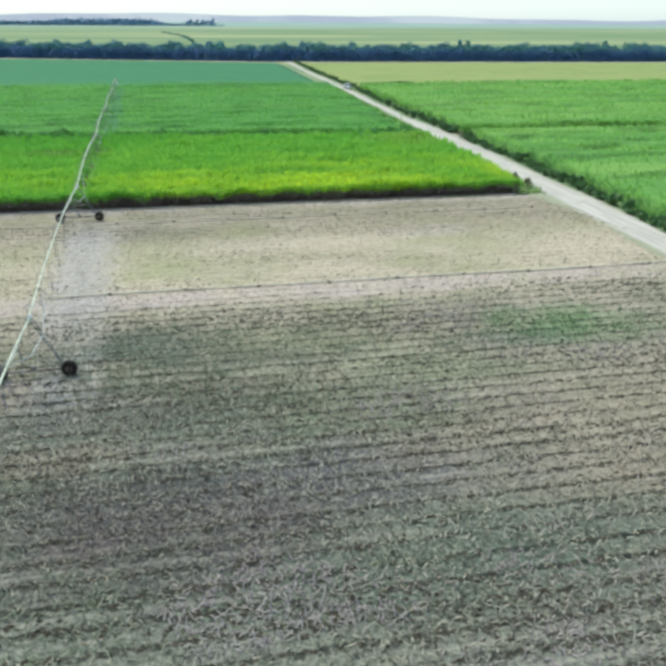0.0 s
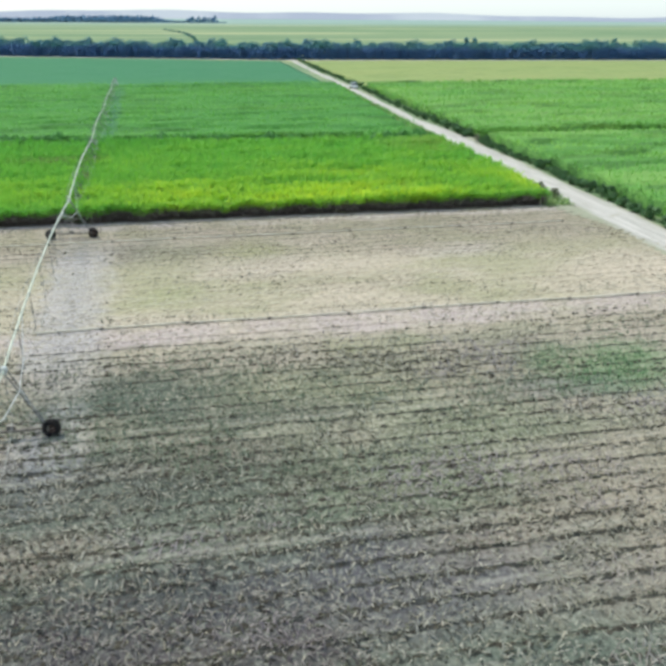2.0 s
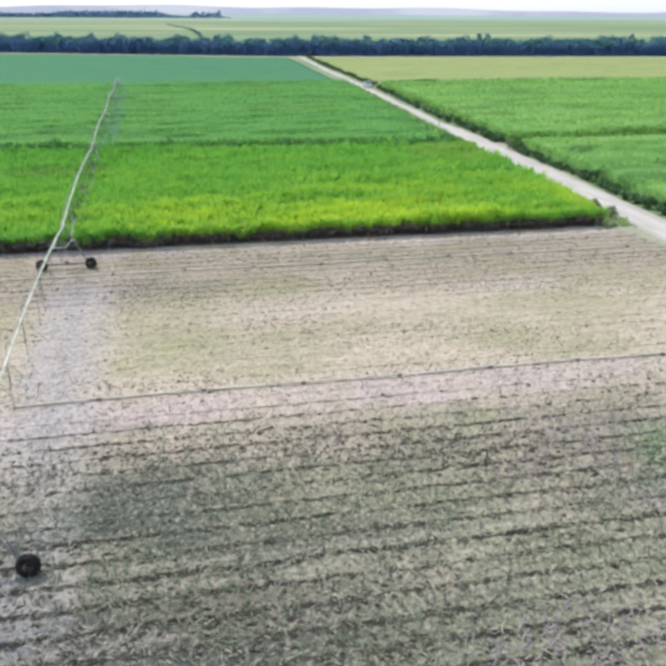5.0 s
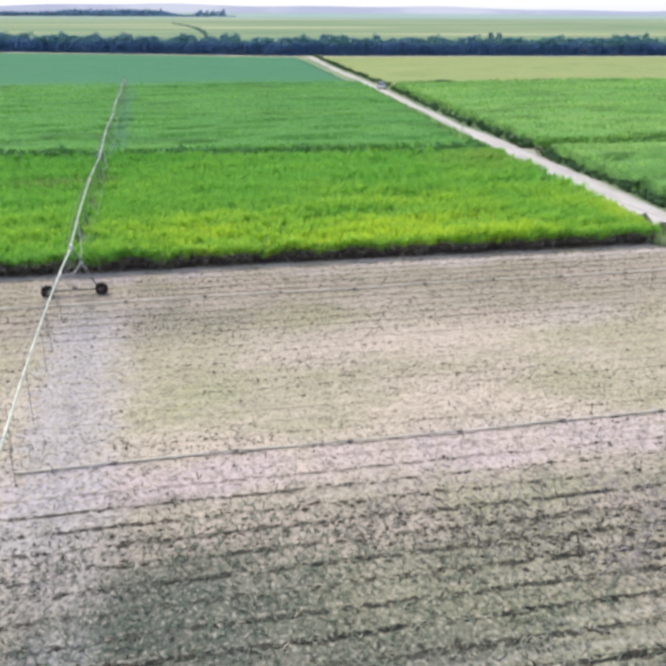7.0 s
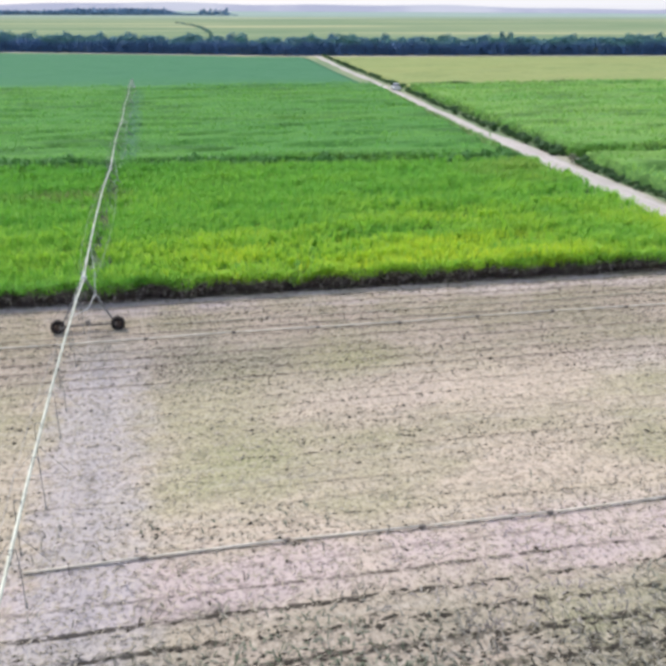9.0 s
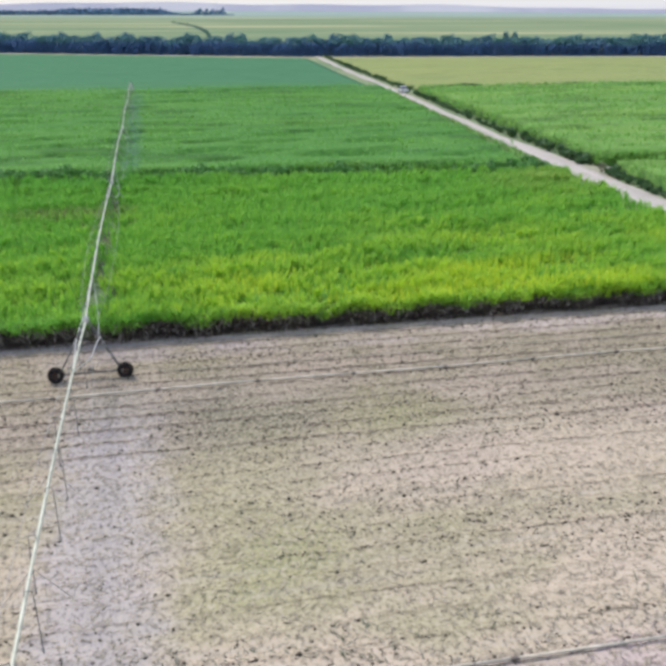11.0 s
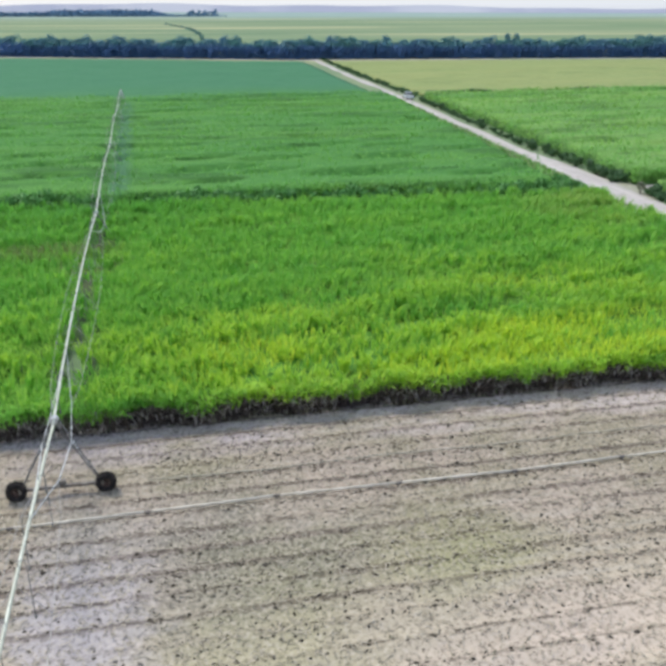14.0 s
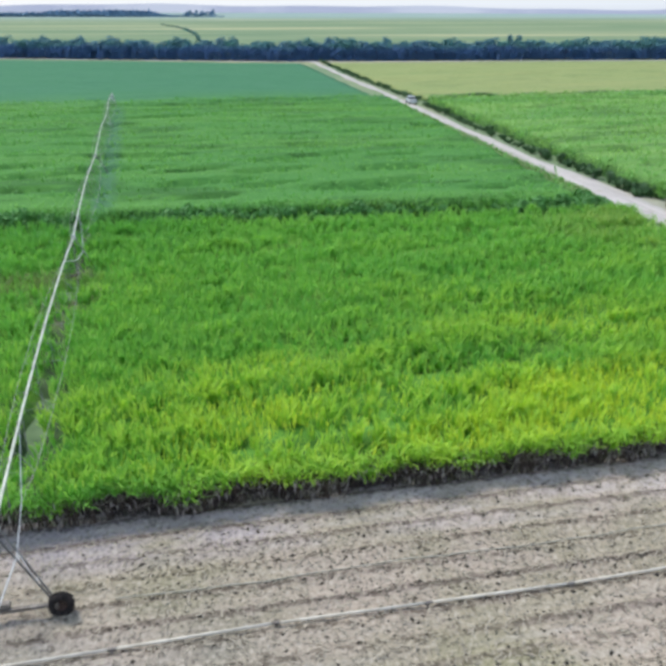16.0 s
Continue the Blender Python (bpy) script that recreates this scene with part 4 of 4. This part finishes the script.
# ---------------------------------------------------------------- pipes lying on the cut field
def build_ground_pipe(y0, x0, x1, label, short=0.0):
    """Aluminium lengths coupled end to end, lying on the stubble."""
    line = tagged(new("irrigation_pipe"), label, "pipe", "pipes on the cut field")
    line.location = (x0, y0 - ROW_SLOPE * x0, 0)
    n = int((x1 - x0) / 6)
    for k in range(n):
        xa, xb = k * 6.0 + (short if k == 0 else 0.0), k * 6.0 + 5.94
        ya, yb = 0.10 * math.sin(k * 1.7 + y0), 0.10 * math.sin((k + 1) * 1.7 + y0)
        a, b = Vector((xa, -ROW_SLOPE * xa + ya, 0.135)), Vector((xb, -ROW_SLOPE * xb + yb, 0.135))
        part("pipe_length", rod(bmesh.new(), a, b, 0.060, 12), M_ALU, line, "", True)
        bm = rod(bmesh.new(), b - Vector((0.14, 0, 0)), b + Vector((0.18, 0, 0)), 0.08, 12)
        box(bm, (0.08, 0.28, 0.10), Matrix.Translation(b - Vector((0, 0, 0.10))))
        part("coupler", bm, M_RUST, line, "dull pipe coupler with a foot")
    return line


build_ground_pipe(-26.7, -2.0, 58.0, "pale aluminium irrigation pipe lying on straw by a bare strip", 1.2)
build_ground_pipe(-2.4, -26.0, 53.0, "pale aluminium irrigation pipe lying close to the standing cane")


def build_hose(y0, x0, x1):
    """A flat pale hose left in a furrow."""
    xs = np.arange(x0, x1, 1.5)
    pts = [Vector((x, y0 - ROW_SLOPE * x + 0.08 * math.sin(x * 0.5) + 0.05 * math.sin(x * 1.7), 0.07)) for x in xs]
    hose = tagged(new("drip_hose"), "pale flat hose lying in a furrow near the standing cane", "hose")
    hose.location = (0, 0, 0)
    bm, loops = bmesh.new(), []
    for p in pts:
        loops.append([bm.verts.new(p + Vector((0, 0.035 * math.cos(a), 0.022 * math.sin(a)))) for a in np.linspace(0, 2 * math.pi, 9)[:-1]])
    for a, b in zip(loops, loops[1:]):
        for k in range(8):
            bm.faces.new((a[k], b[k], b[(k + 1) % 8], a[(k + 1) % 8]))
    bmesh.ops.recalc_face_normals(bm, faces=bm.faces)
    part("tube", bm, M_TAPE, hose, "", True)


build_hose(0.35, 4.0, 47.0)


# ---------------------------------------------------------------- shrubs and trees
def leaf_cloud(name, centres, radii, n, size, mat, parent, seed, flat=0.8):
    """A crown of many small leaf clumps round a few limbs' ends, with gaps."""
    r = np.random.default_rng(seed)
    k = r.integers(0, len(centres), n)
    d = r.normal(size=(n, 3))
    d /= np.linalg.norm(d, axis=1)[:, None]
    p = np.asarray(centres)[k] + d * (np.asarray(radii)[k] * r.uniform(0.45, 1.05, n))[:, None] * (1, 1, flat)
    u = r.normal(size=(n, 3))
    u /= np.linalg.norm(u, axis=1)[:, None]
    w = np.cross(u, d + 0.3 * r.normal(size=(n, 3)))
    w /= np.linalg.norm(w, axis=1)[:, None] + 1e-6
    s = (size * r.uniform(0.6, 1.4, n))[:, None]
    v = np.stack([p - u * s, p + w * s * 0.55, p + u * s, p - w * s * 0.55 + d * s * 0.3], 1)
    i = np.arange(n)[:, None] * 4
    return raw(name, v.reshape(-1, 3), [i + np.array([[0, 1, 2, 3]])], mat, parent)


def build_shrub(seed, height, leaf=M_SHRUB, count=620, size=0.17):
    r = random.Random(seed)
    shrub = new("roadside_shrub")
    bm, tips, radii = bmesh.new(), [], []
    for k in range(6):
        a = k * 1.05 + r.uniform(-0.4, 0.4)
        tip = Vector((math.cos(a) * r.uniform(0.2, 0.6), math.sin(a) * r.uniform(0.4, 1.0), height * r.uniform(0.45, 0.8)))
        rod(bm, (0, 0, -0.05), tip, 0.05, 5, 0.02)
        tips.append(tuple(tip))
        radii.append(height * r.uniform(0.24, 0.38))
    tips.append((0, 0, height * 0.3))
    radii.append(height * 0.45)
    part("stem", bm, M_BARK, shrub)
    leaf_cloud("foliage", tips, radii, count, size, leaf, shrub, seed)
    return shrub


def build_tree(seed, height, spread):
    r = random.Random(seed)
    tree = new("belt_tree")
    bm = bmesh.new()
    rod(bm, (0, 0, -0.2), (r.uniform(-0.2, 0.2), 0, height * 0.55), height * 0.026, 7, height * 0.014)
    tips, radii = [], []
    for k in range(8):
        a, z = k * 2.4 + r.uniform(-0.3, 0.3), height * (0.28 + 0.58 * k / 8)
        tip = Vector((math.cos(a) * spread * r.uniform(0.35, 0.8), math.sin(a) * spread * r.uniform(0.35, 0.8), z + height * 0.10))
        rod(bm, (0, 0, z * 0.72), tip, height * 0.010, 5, height * 0.004)
        tips.append(tuple(tip))
        radii.append(spread * r.uniform(0.38, 0.62))
    for a in (0.5, 2.6, 4.7):
        tips.append((math.cos(a) * spread * 0.5, math.sin(a) * spread * 0.5, height * 0.16))
        radii.append(spread * 0.66)
    tips.append((0, 0, height * 0.86))
    radii.append(height * 0.14)
    part("trunk", bm, M_BARK, tree)
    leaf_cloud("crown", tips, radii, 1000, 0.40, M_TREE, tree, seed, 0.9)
    return tree


def build_hedge():
    kinds = [build_shrub(50 + k, h) for k, h in enumerate((0.75, 1.0, 1.4))]
    text = ("low dark green shrub in the row beside the sandy road", "dark green shrub in the row beside the sandy road",
            "tall bushy dark shrub in the row beside the sandy road")
    used = set()
    r = random.Random(3)
    y = -62.0
    while y < 336:
        y += r.uniform(1.7, 3.4) * (1 if y < 90 else 1.5)
        if 53.8 < y < 61.2 or 165 < y < 174:
            continue
        k = r.choice((0, 0, 1, 1, 2)) if not 62 < y < 84 else r.choice((1, 2, 2))
        m = pose(float(road_x(y)) + 3.2 + r.uniform(-0.45, 0.45), y, 0, 0, 0, r.uniform(0, 360)) 
        if k in used:
            ob = copy_thing(kinds[k], m)
        else:
            ob = kinds[k]
            ob.matrix_basis = m
            used.add(k)
        tagged(ob, text[k], "shrub", "shrubs along the road")
    for x, y, k in ((66.0, 62.1, 1), (67.2, 61.7, 2), (68.5, 61.5, 1), (69.9, 61.4, 2), (71.4, 61.3, 1), (66.4, 53.6, 2), (66.0, 51.8, 1)):
        ob = copy_thing(kinds[k], pose(x, y, 0, 0, 0, r.uniform(0, 360)))
        tagged(ob, "dark green shrub at the mouth of the sandy side track", "shrub", "shrubs along the road")
    bushes, first = [build_shrub(60 + k, h, M_BUSH, 1500, 0.095) for k, h in enumerate((0.75, 1.0, 1.4))], set()

    def bush(k, m):
        if k in first:
            ob = copy_thing(bushes[k], m)
        else:
            first.add(k)
            ob = bushes[k]
            ob.matrix_basis = m
        ob.name = "bush"
        tagged(ob, "dark green bush in the gap between the cane plots", "shrub", "bushes between the cane plots")

    for x, dy, k in ((57.0, 1.0, 2), (54.0, 0.8, 1), (54.9, 1.4, 2), (53.4, 1.2, 1), (55.6, 0.4, 0), (52.6, 0.0, 2), (50.2, 0.3, 1), (47.5, -0.1, 2), (44.6, 0.2, 1), (41.5, 0.0, 0), (37.0, 0.2, 1), (33.2, 0.0, 0)):
        bush(k, pose(x, 57.2 - 0.07 * x + dy + 1.2, 0, 0, 0, r.uniform(0, 360)) @ Matrix.Scale(1.35, 4))
    x = -34.0
    while x < 31:
        x += r.uniform(1.2, 2.6)
        if r.random() < 0.15:
            x += 1.8
        if -1.0 < x < 3.0:
            continue
        bush(r.choice((0, 1, 1, 2)), pose(x, 58.5 - 0.07 * x + r.uniform(-0.4, 0.4), 0, 0, 0, r.uniform(0, 360)) @ Matrix.Scale(r.uniform(1.3, 1.8), 4))


def build_dry_bushes():
    """Small dead bushes at the corners beside the road."""
    r = random.Random(12)
    bush = new("dry_bush")
    bm, tips = bmesh.new(), []
    for k in range(9):
        a = k * 0.7 + r.uniform(-0.3, 0.3)
        tip = Vector((math.cos(a) * r.uniform(0.15, 0.4), math.sin(a) * r.uniform(0.15, 0.4), r.uniform(0.6, 1.15)))
        rod(bm, (0, 0, -0.03), tip, 0.022, 5, 0.008)
        tips.append(tuple(tip))
    part("stem", bm, M_BARK, bush)
    leaf_cloud("foliage", tips, [0.26] * len(tips), 260, 0.10, M_DRY, bush, 5)
    spots = ((65.3, 55.0, 1.2), (55.4, 9.2, 1.3), (56.4, 7.6, 1.0), (53.6, 6.0, 1.0))
    for k, (x, y, size) in enumerate(spots):
        m = pose(x, y, 0, 0, 0, 70 * k) @ Matrix.Scale(size, 4)
        if k:
            ob = copy_thing(bush, m)
        else:
            ob = bush
            ob.matrix_basis = m
        tagged(ob, "small dry grey-green bush at the edge of the sandy road", "shrub", "dry bushes by the road")


def belt_y(x):
    """The near edge of the tree belt."""
    return 346 - 0.38 * (x - 67) if x < 67 else 346 - 0.10 * (x - 67)


def build_belt():
    kinds = [build_tree(70, 7.0, 3.2), build_tree(71, 8.2, 3.6), build_tree(72, 9.4, 3.4), build_tree(73, 6.0, 3.4), build_tree(74, 10.8, 1.5)]
    text = ("rounded dark tree in the belt, tinted haze-blue", "broad dark tree in the belt, tinted haze-blue", "taller dark tree in the belt",
            "low bushy dark tree at the belt's foot", "slim tree that rises above the belt")
    used = set()
    r = random.Random(9)
    for row in range(3):
        x = -135.0
        while x < 315:
            x += r.uniform(3.9, 5.9)
            k = r.choice((0, 1, 1, 2, 3)) if row else r.choice((0, 3, 3, 1))
            if row == 2 and r.random() < 0.05:
                k = 4
            m = pose(x, belt_y(x) + 2.5 + row * 5.0 + r.uniform(-1.2, 1.2), 0, 0, 0, r.uniform(0, 360))
            if k in used:
                ob = copy_thing(kinds[k], m)
            else:
                ob = kinds[k]
                ob.matrix_basis = m
                used.add(k)
            tagged(ob, text[k], "tree", "trees of the belt")


def build_far_woods():
    """Long low woods and single trees towards the horizon."""
    r = np.random.default_rng(15)
    spots = []
    for x0, x1, y, h, n in ((-1100, 245, 2350, 9, 1500), (-300, 120, 2480, 13, 700), (120, 235, 2340, 15, 14)):
        x = r.uniform(x0, x1, n)
        fade = np.clip(np.minimum(x - x0, x1 - x) / (0.2 * (x1 - x0)), 0.25, 1)
        spots.append(np.stack([x, y + r.uniform(0, 60, n), h * fade * r.uniform(0.7, 1.1, n)], 1))
    s = np.concatenate(spots)
    n = len(s)
    cloud = r.normal(size=(n, 14, 3)) * (0.40, 0.40, 0.22)
    p = np.concatenate([s[:, None, :2] + cloud[..., :2] * s[:, None, 2:], (s[:, 2:] * np.clip(0.55 + cloud[..., 2], 0.05, 1.05))[..., None]], -1)
    u, w = r.normal(size=(n, 14, 3)), r.normal(size=(n, 14, 3))
    k = s[:, None, 2:] * 0.22
    v = np.stack([p - u * k, p + w * k, p + u * k, p - w * k], 2)
    v[..., 2] = np.maximum(v[..., 2], -0.05)
    i = np.arange(n * 14)[:, None] * 4
    tagged(raw("far_woods", v.reshape(-1, 3), [i + np.array([[0, 1, 2, 3]])], M_WOODS), "far woods near the horizon, painted dark blue for haze", "woods", kind="stuff")


def build_far_hedge():
    """A curving line of bushes across the pale fields behind the belt."""
    r = np.random.default_rng(27)
    u = np.sort(r.uniform(0, 1, 420))
    x, y = 40 + 60 * u - 52 * u ** 2, 1200 - 620 * u
    p = np.stack([x + r.normal(0, 0.8, 420), y + r.normal(0, 4, 420), np.abs(r.normal(0.9, 0.6, 420))], 1)
    a, b = r.normal(size=(420, 3)) * 0.6, r.normal(size=(420, 3)) * 0.6
    v = np.stack([p - a, p + b, p + a, p - b], 1)
    v[..., 2] = np.maximum(v[..., 2], -0.05)
    i = np.arange(420)[:, None] * 4
    tagged(raw("far_hedge", v.reshape(-1, 3), [i + np.array([[0, 1, 2, 3]])], M_HEDGE), "thin curving line of bushes across the far fields", "hedge", kind="stuff")


build_hedge()
build_dry_bushes()
build_far_hedge()
build_belt()
build_far_woods()


# ---------------------------------------------------------------- pickup on the road
def build_pickup():
    car = tagged(new("pickup_truck"), "white double-cab pickup truck parked on the sandy road", "pickup truck")
    car.matrix_basis = pose(float(road_x(170)) + 0.7, 170, 0.03, 0, 0, -4)

    def shell(name, outline, half, mat, label=""):
        bm = bmesh.new()
        sides = [[bm.verts.new((s * half * w, y, z)) for y, z, w in outline] for s in (-1, 1)]
        n = len(outline)
        for k in range(n):
            bm.faces.new((sides[0][k], sides[0][(k + 1) % n], sides[1][(k + 1) % n], sides[1][k]))
        bm.faces.new(sides[0][::-1])
        bm.faces.new(sides[1])
        bmesh.ops.recalc_face_normals(bm, faces=bm.faces)
        bmesh.ops.bevel(bm, geom=bm.edges[:], offset=0.035, segments=2, affect="EDGES")
        return part(name, bm, mat, car, label)

    shell("body", [(-2.55, 0.42, 1), (-2.6, 1.05, 1), (0.9, 1.12, 1), (2.3, 1.02, 0.95), (2.6, 0.85, 0.92), (2.6, 0.42, 0.95)], 0.90, M_PAINT)
    shell("cab", [(-0.85, 1.05, 1), (-0.65, 1.75, 0.86), (0.55, 1.78, 0.86), (1.25, 1.08, 1)], 0.86, M_PAINT, "white cab with a flat roof")
    shell("windscreen", [(0.66, 1.66, 0.84), (0.70, 1.72, 0.84), (1.27, 1.14, 0.96), (1.20, 1.12, 0.96)], 0.84, M_GLASS, "dark windscreen")
    shell("rear_window", [(-0.84, 1.15, 0.94), (-0.88, 1.15, 0.94), (-0.72, 1.66, 0.84), (-0.67, 1.66, 0.84)], 0.82, M_GLASS, "dark rear window")
    for s in (-1, 1):
        for y0, y1 in ((-0.62, 0.0), (0.08, 0.86)):
            bm = bmesh.new()
            t = 0.42 if y1 > 0.5 else 0.0
            quad = [bm.verts.new(p) for p in ((s * 0.862, y0, 1.18), (s * 0.862, y1, 1.18), (s * 0.772, y1 - t, 1.66), (s * 0.772, y0 + 0.05, 1.66))]
            bm.faces.new(quad)
            made = bmesh.ops.extrude_face_region(bm, geom=bm.faces[:])
            bmesh.ops.translate(bm, verts=[g for g in made["geom"] if isinstance(g, bmesh.types.BMVert)], vec=(s * 0.02, 0, 0.004))
            bmesh.ops.recalc_face_normals(bm, faces=bm.faces)
            part("side_window", bm, M_GLASS, car, "dark side window")
        for y in (-1.6, 1.65):
            m = Matrix.Translation((s * 0.80, y, 0.36)) @ Matrix.Rotation(radians(90), 4, "Y")
            bm = ring_mesh(bmesh.new(), [(0.2, -0.12), (0.33, -0.13), (0.37, -0.08), (0.37, 0.08), (0.33, 0.13), (0.2, 0.12)], 20, m)
            wheel = part("wheel", bm, M_TYRE, car, "black road tyre")
            bm = rod(bmesh.new(), m @ Vector((0, 0, -0.10)), m @ Vector((0, 0, 0.10)), 0.21, 14)
            part("rim", bm, M_ZINC, wheel, "steel rim")
        part("headlight", rod(bmesh.new(), (s * 0.62, 2.52, 0.82), (s * 0.62, 2.615, 0.80), 0.10, 12), M_ZINC, car, "clear headlight")
        part("tail_light", rod(bmesh.new(), (s * 0.78, -2.63, 0.92), (s * 0.78, -2.55, 0.92), 0.07, 10), M_RUST, car, "dull red tail light")
    bm = bmesh.new()
    box(bm, (1.5, 1.55, 0.03), Matrix.Translation((0, -1.72, 1.125)))
    part("bed_cover", bm, M_BOX, car, "grey cover over the load bed")


build_pickup()


# ---------------------------------------------------------------- litter on the cut field
def litter_spots(n):
    """Places on the cut field: more of them along the planted rows, fewer on the bare lane under the pipe."""
    x, y = rng.uniform(-26, 57, n), rng.uniform(-75, 4.5, n)
    v = y + ROW_SLOPE * x
    ridge = 0.5 + 0.5 * np.cos(v * 2 * np.pi / 1.4 - 0.76)
    full = np.where(v < -30, 0.12 + 0.88 * ridge ** 6, np.where(v < -12, 0.16, 0.42) + 0.75 * ridge ** 8 * np.clip(0.5 + 1.4 * waves(x * 0.06, v, [(0.5, 0.9)], 64), 0, 1)) + 0.3 * waves(x, y, [(0.15, 0.5)], 61)
    full = full * (1 - 0.7 * np.exp(-((x - 1.7 + 0.8 * waves(x, y, [(0.5, 0.7)], 62)) / 2.0) ** 4) * np.clip((v + 44) / 12, 0, 1)) * np.where((v > -30.5) & (v < -27), 0.4, 1.0) * np.where(v < -46, 1.3, np.where(v < -32, 0.85, np.where(v > -14, 0.9, 0.75)))
    k = rng.uniform(0, 1, n) < full
    return x[k], y[k]


def build_straw():
    n = 95000
    x, y = rng.uniform(-26, 57, n), rng.uniform(-75, 5.0, n)
    keep = (y > -32) | (rng.uniform(0, 1, n) < 0.15)
    x, y = x[keep], y[keep]
    n = len(x)
    z = soil_height(x, y) + rng.uniform(0.01, 0.05, n)
    a, L, w = rng.uniform(0, np.pi, n), rng.uniform(0.12, 0.38, n), rng.uniform(0.010, 0.024, n)
    d = np.stack([np.cos(a), np.sin(a), rng.normal(0, 0.18, n)], 1) * L[:, None] / 2
    s = np.stack([-np.sin(a), np.cos(a), np.zeros(n)], 1) * w[:, None]
    p = np.stack([x, y, z + np.abs(d[:, 2])], 1)
    v = np.stack([p - d - s, p - d + s, p + d + s, p + d - s], 1).reshape(-1, 3)
    i = np.arange(n)[:, None] * 4
    tagged(raw("straw", v, [i + np.array([[0, 1, 2, 3]])], M_STRAW), "pale cane straw strewn over the cut field", "straw", kind="stuff")


def build_trash():
    """Dried and greening cane trash, a loose net of leaves over the dark stubble."""
    n = 120000
    x, y = rng.uniform(-26, 57, n), rng.uniform(-75, -24, n)
    v = y + ROW_SLOPE * x
    full = np.clip((-30.0 - v) / 5, 0.12, 1) * np.clip(0.75 + 0.6 * waves(x, y, [(0.2, 0.3), (0.7, 1.1)], 88), 0.1, 1) * (1 - 0.85 * np.exp(-((np.cos(v * np.pi / 1.4 + 1.19)) / 0.30) ** 2))
    keep = rng.uniform(0, 1, n) < full
    x, y = x[keep], y[keep]
    blades("cane_trash", x, y, soil_height(x, y) + 0.01, 0.38, 0.060, M_TRASH, lean=1.5, droop=0.35, label="pale dry cane trash strewn in a net over dark stubble", category="crop residue")


def build_sprouts():
    x, y = litter_spots(36000)
    keep = (y < -31) | (rng.uniform(0, 1, len(x)) < 0.2)
    x, y = x[keep], y[keep]
    z = soil_height(x, y) - 0.03
    n = 4
    X, Y, Z = (np.repeat(q, n) for q in (x, y, z))
    X, Y = X + rng.normal(0, 0.07, len(X)), Y + rng.normal(0, 0.07, len(Y))
    blades("cane_sprouts", X, Y, Z, np.where(Y > -28, 0.11, 0.13), 0.085, M_SPROUT, lean=0.8, droop=0.5, label="dark young cane shoots in rows on the cut field")


def build_clods():
    x, y = litter_spots(120000)
    n = len(x)
    z = soil_height(x, y)
    r = rng.uniform(0.03, 0.085, n) * np.where(rng.uniform(0, 1, n) < 0.1, 1.5, 1.0)
    unit = np.array([(1, 0, 0), (0, 1, 0), (-1, 0, 0), (0, -1, 0), (0, 0, 0.8)])
    j = rng.uniform(0.6, 1.4, (n, 5, 1))
    v = np.stack([x, y, z - 0.01], 1)[:, None] + unit[None] * r[:, None, None] * j * np.where(y < -29, 2.0, 1.0)[:, None, None] ** np.array((1.0, 0.4, 0.3)) * (1.2, 1.0, 1.1)
    i = np.arange(n)[:, None] * 5
    f = np.concatenate([i + np.array([[a, (a + 1) % 4, 4]]) for a in range(4)])
    tagged(raw("soil_clods", v.reshape(-1, 3), [f], M_CLOD), "dark clods and cane stumps along the rows", "clods", kind="stuff")


build_straw()
build_trash()
build_sprouts()
build_clods()
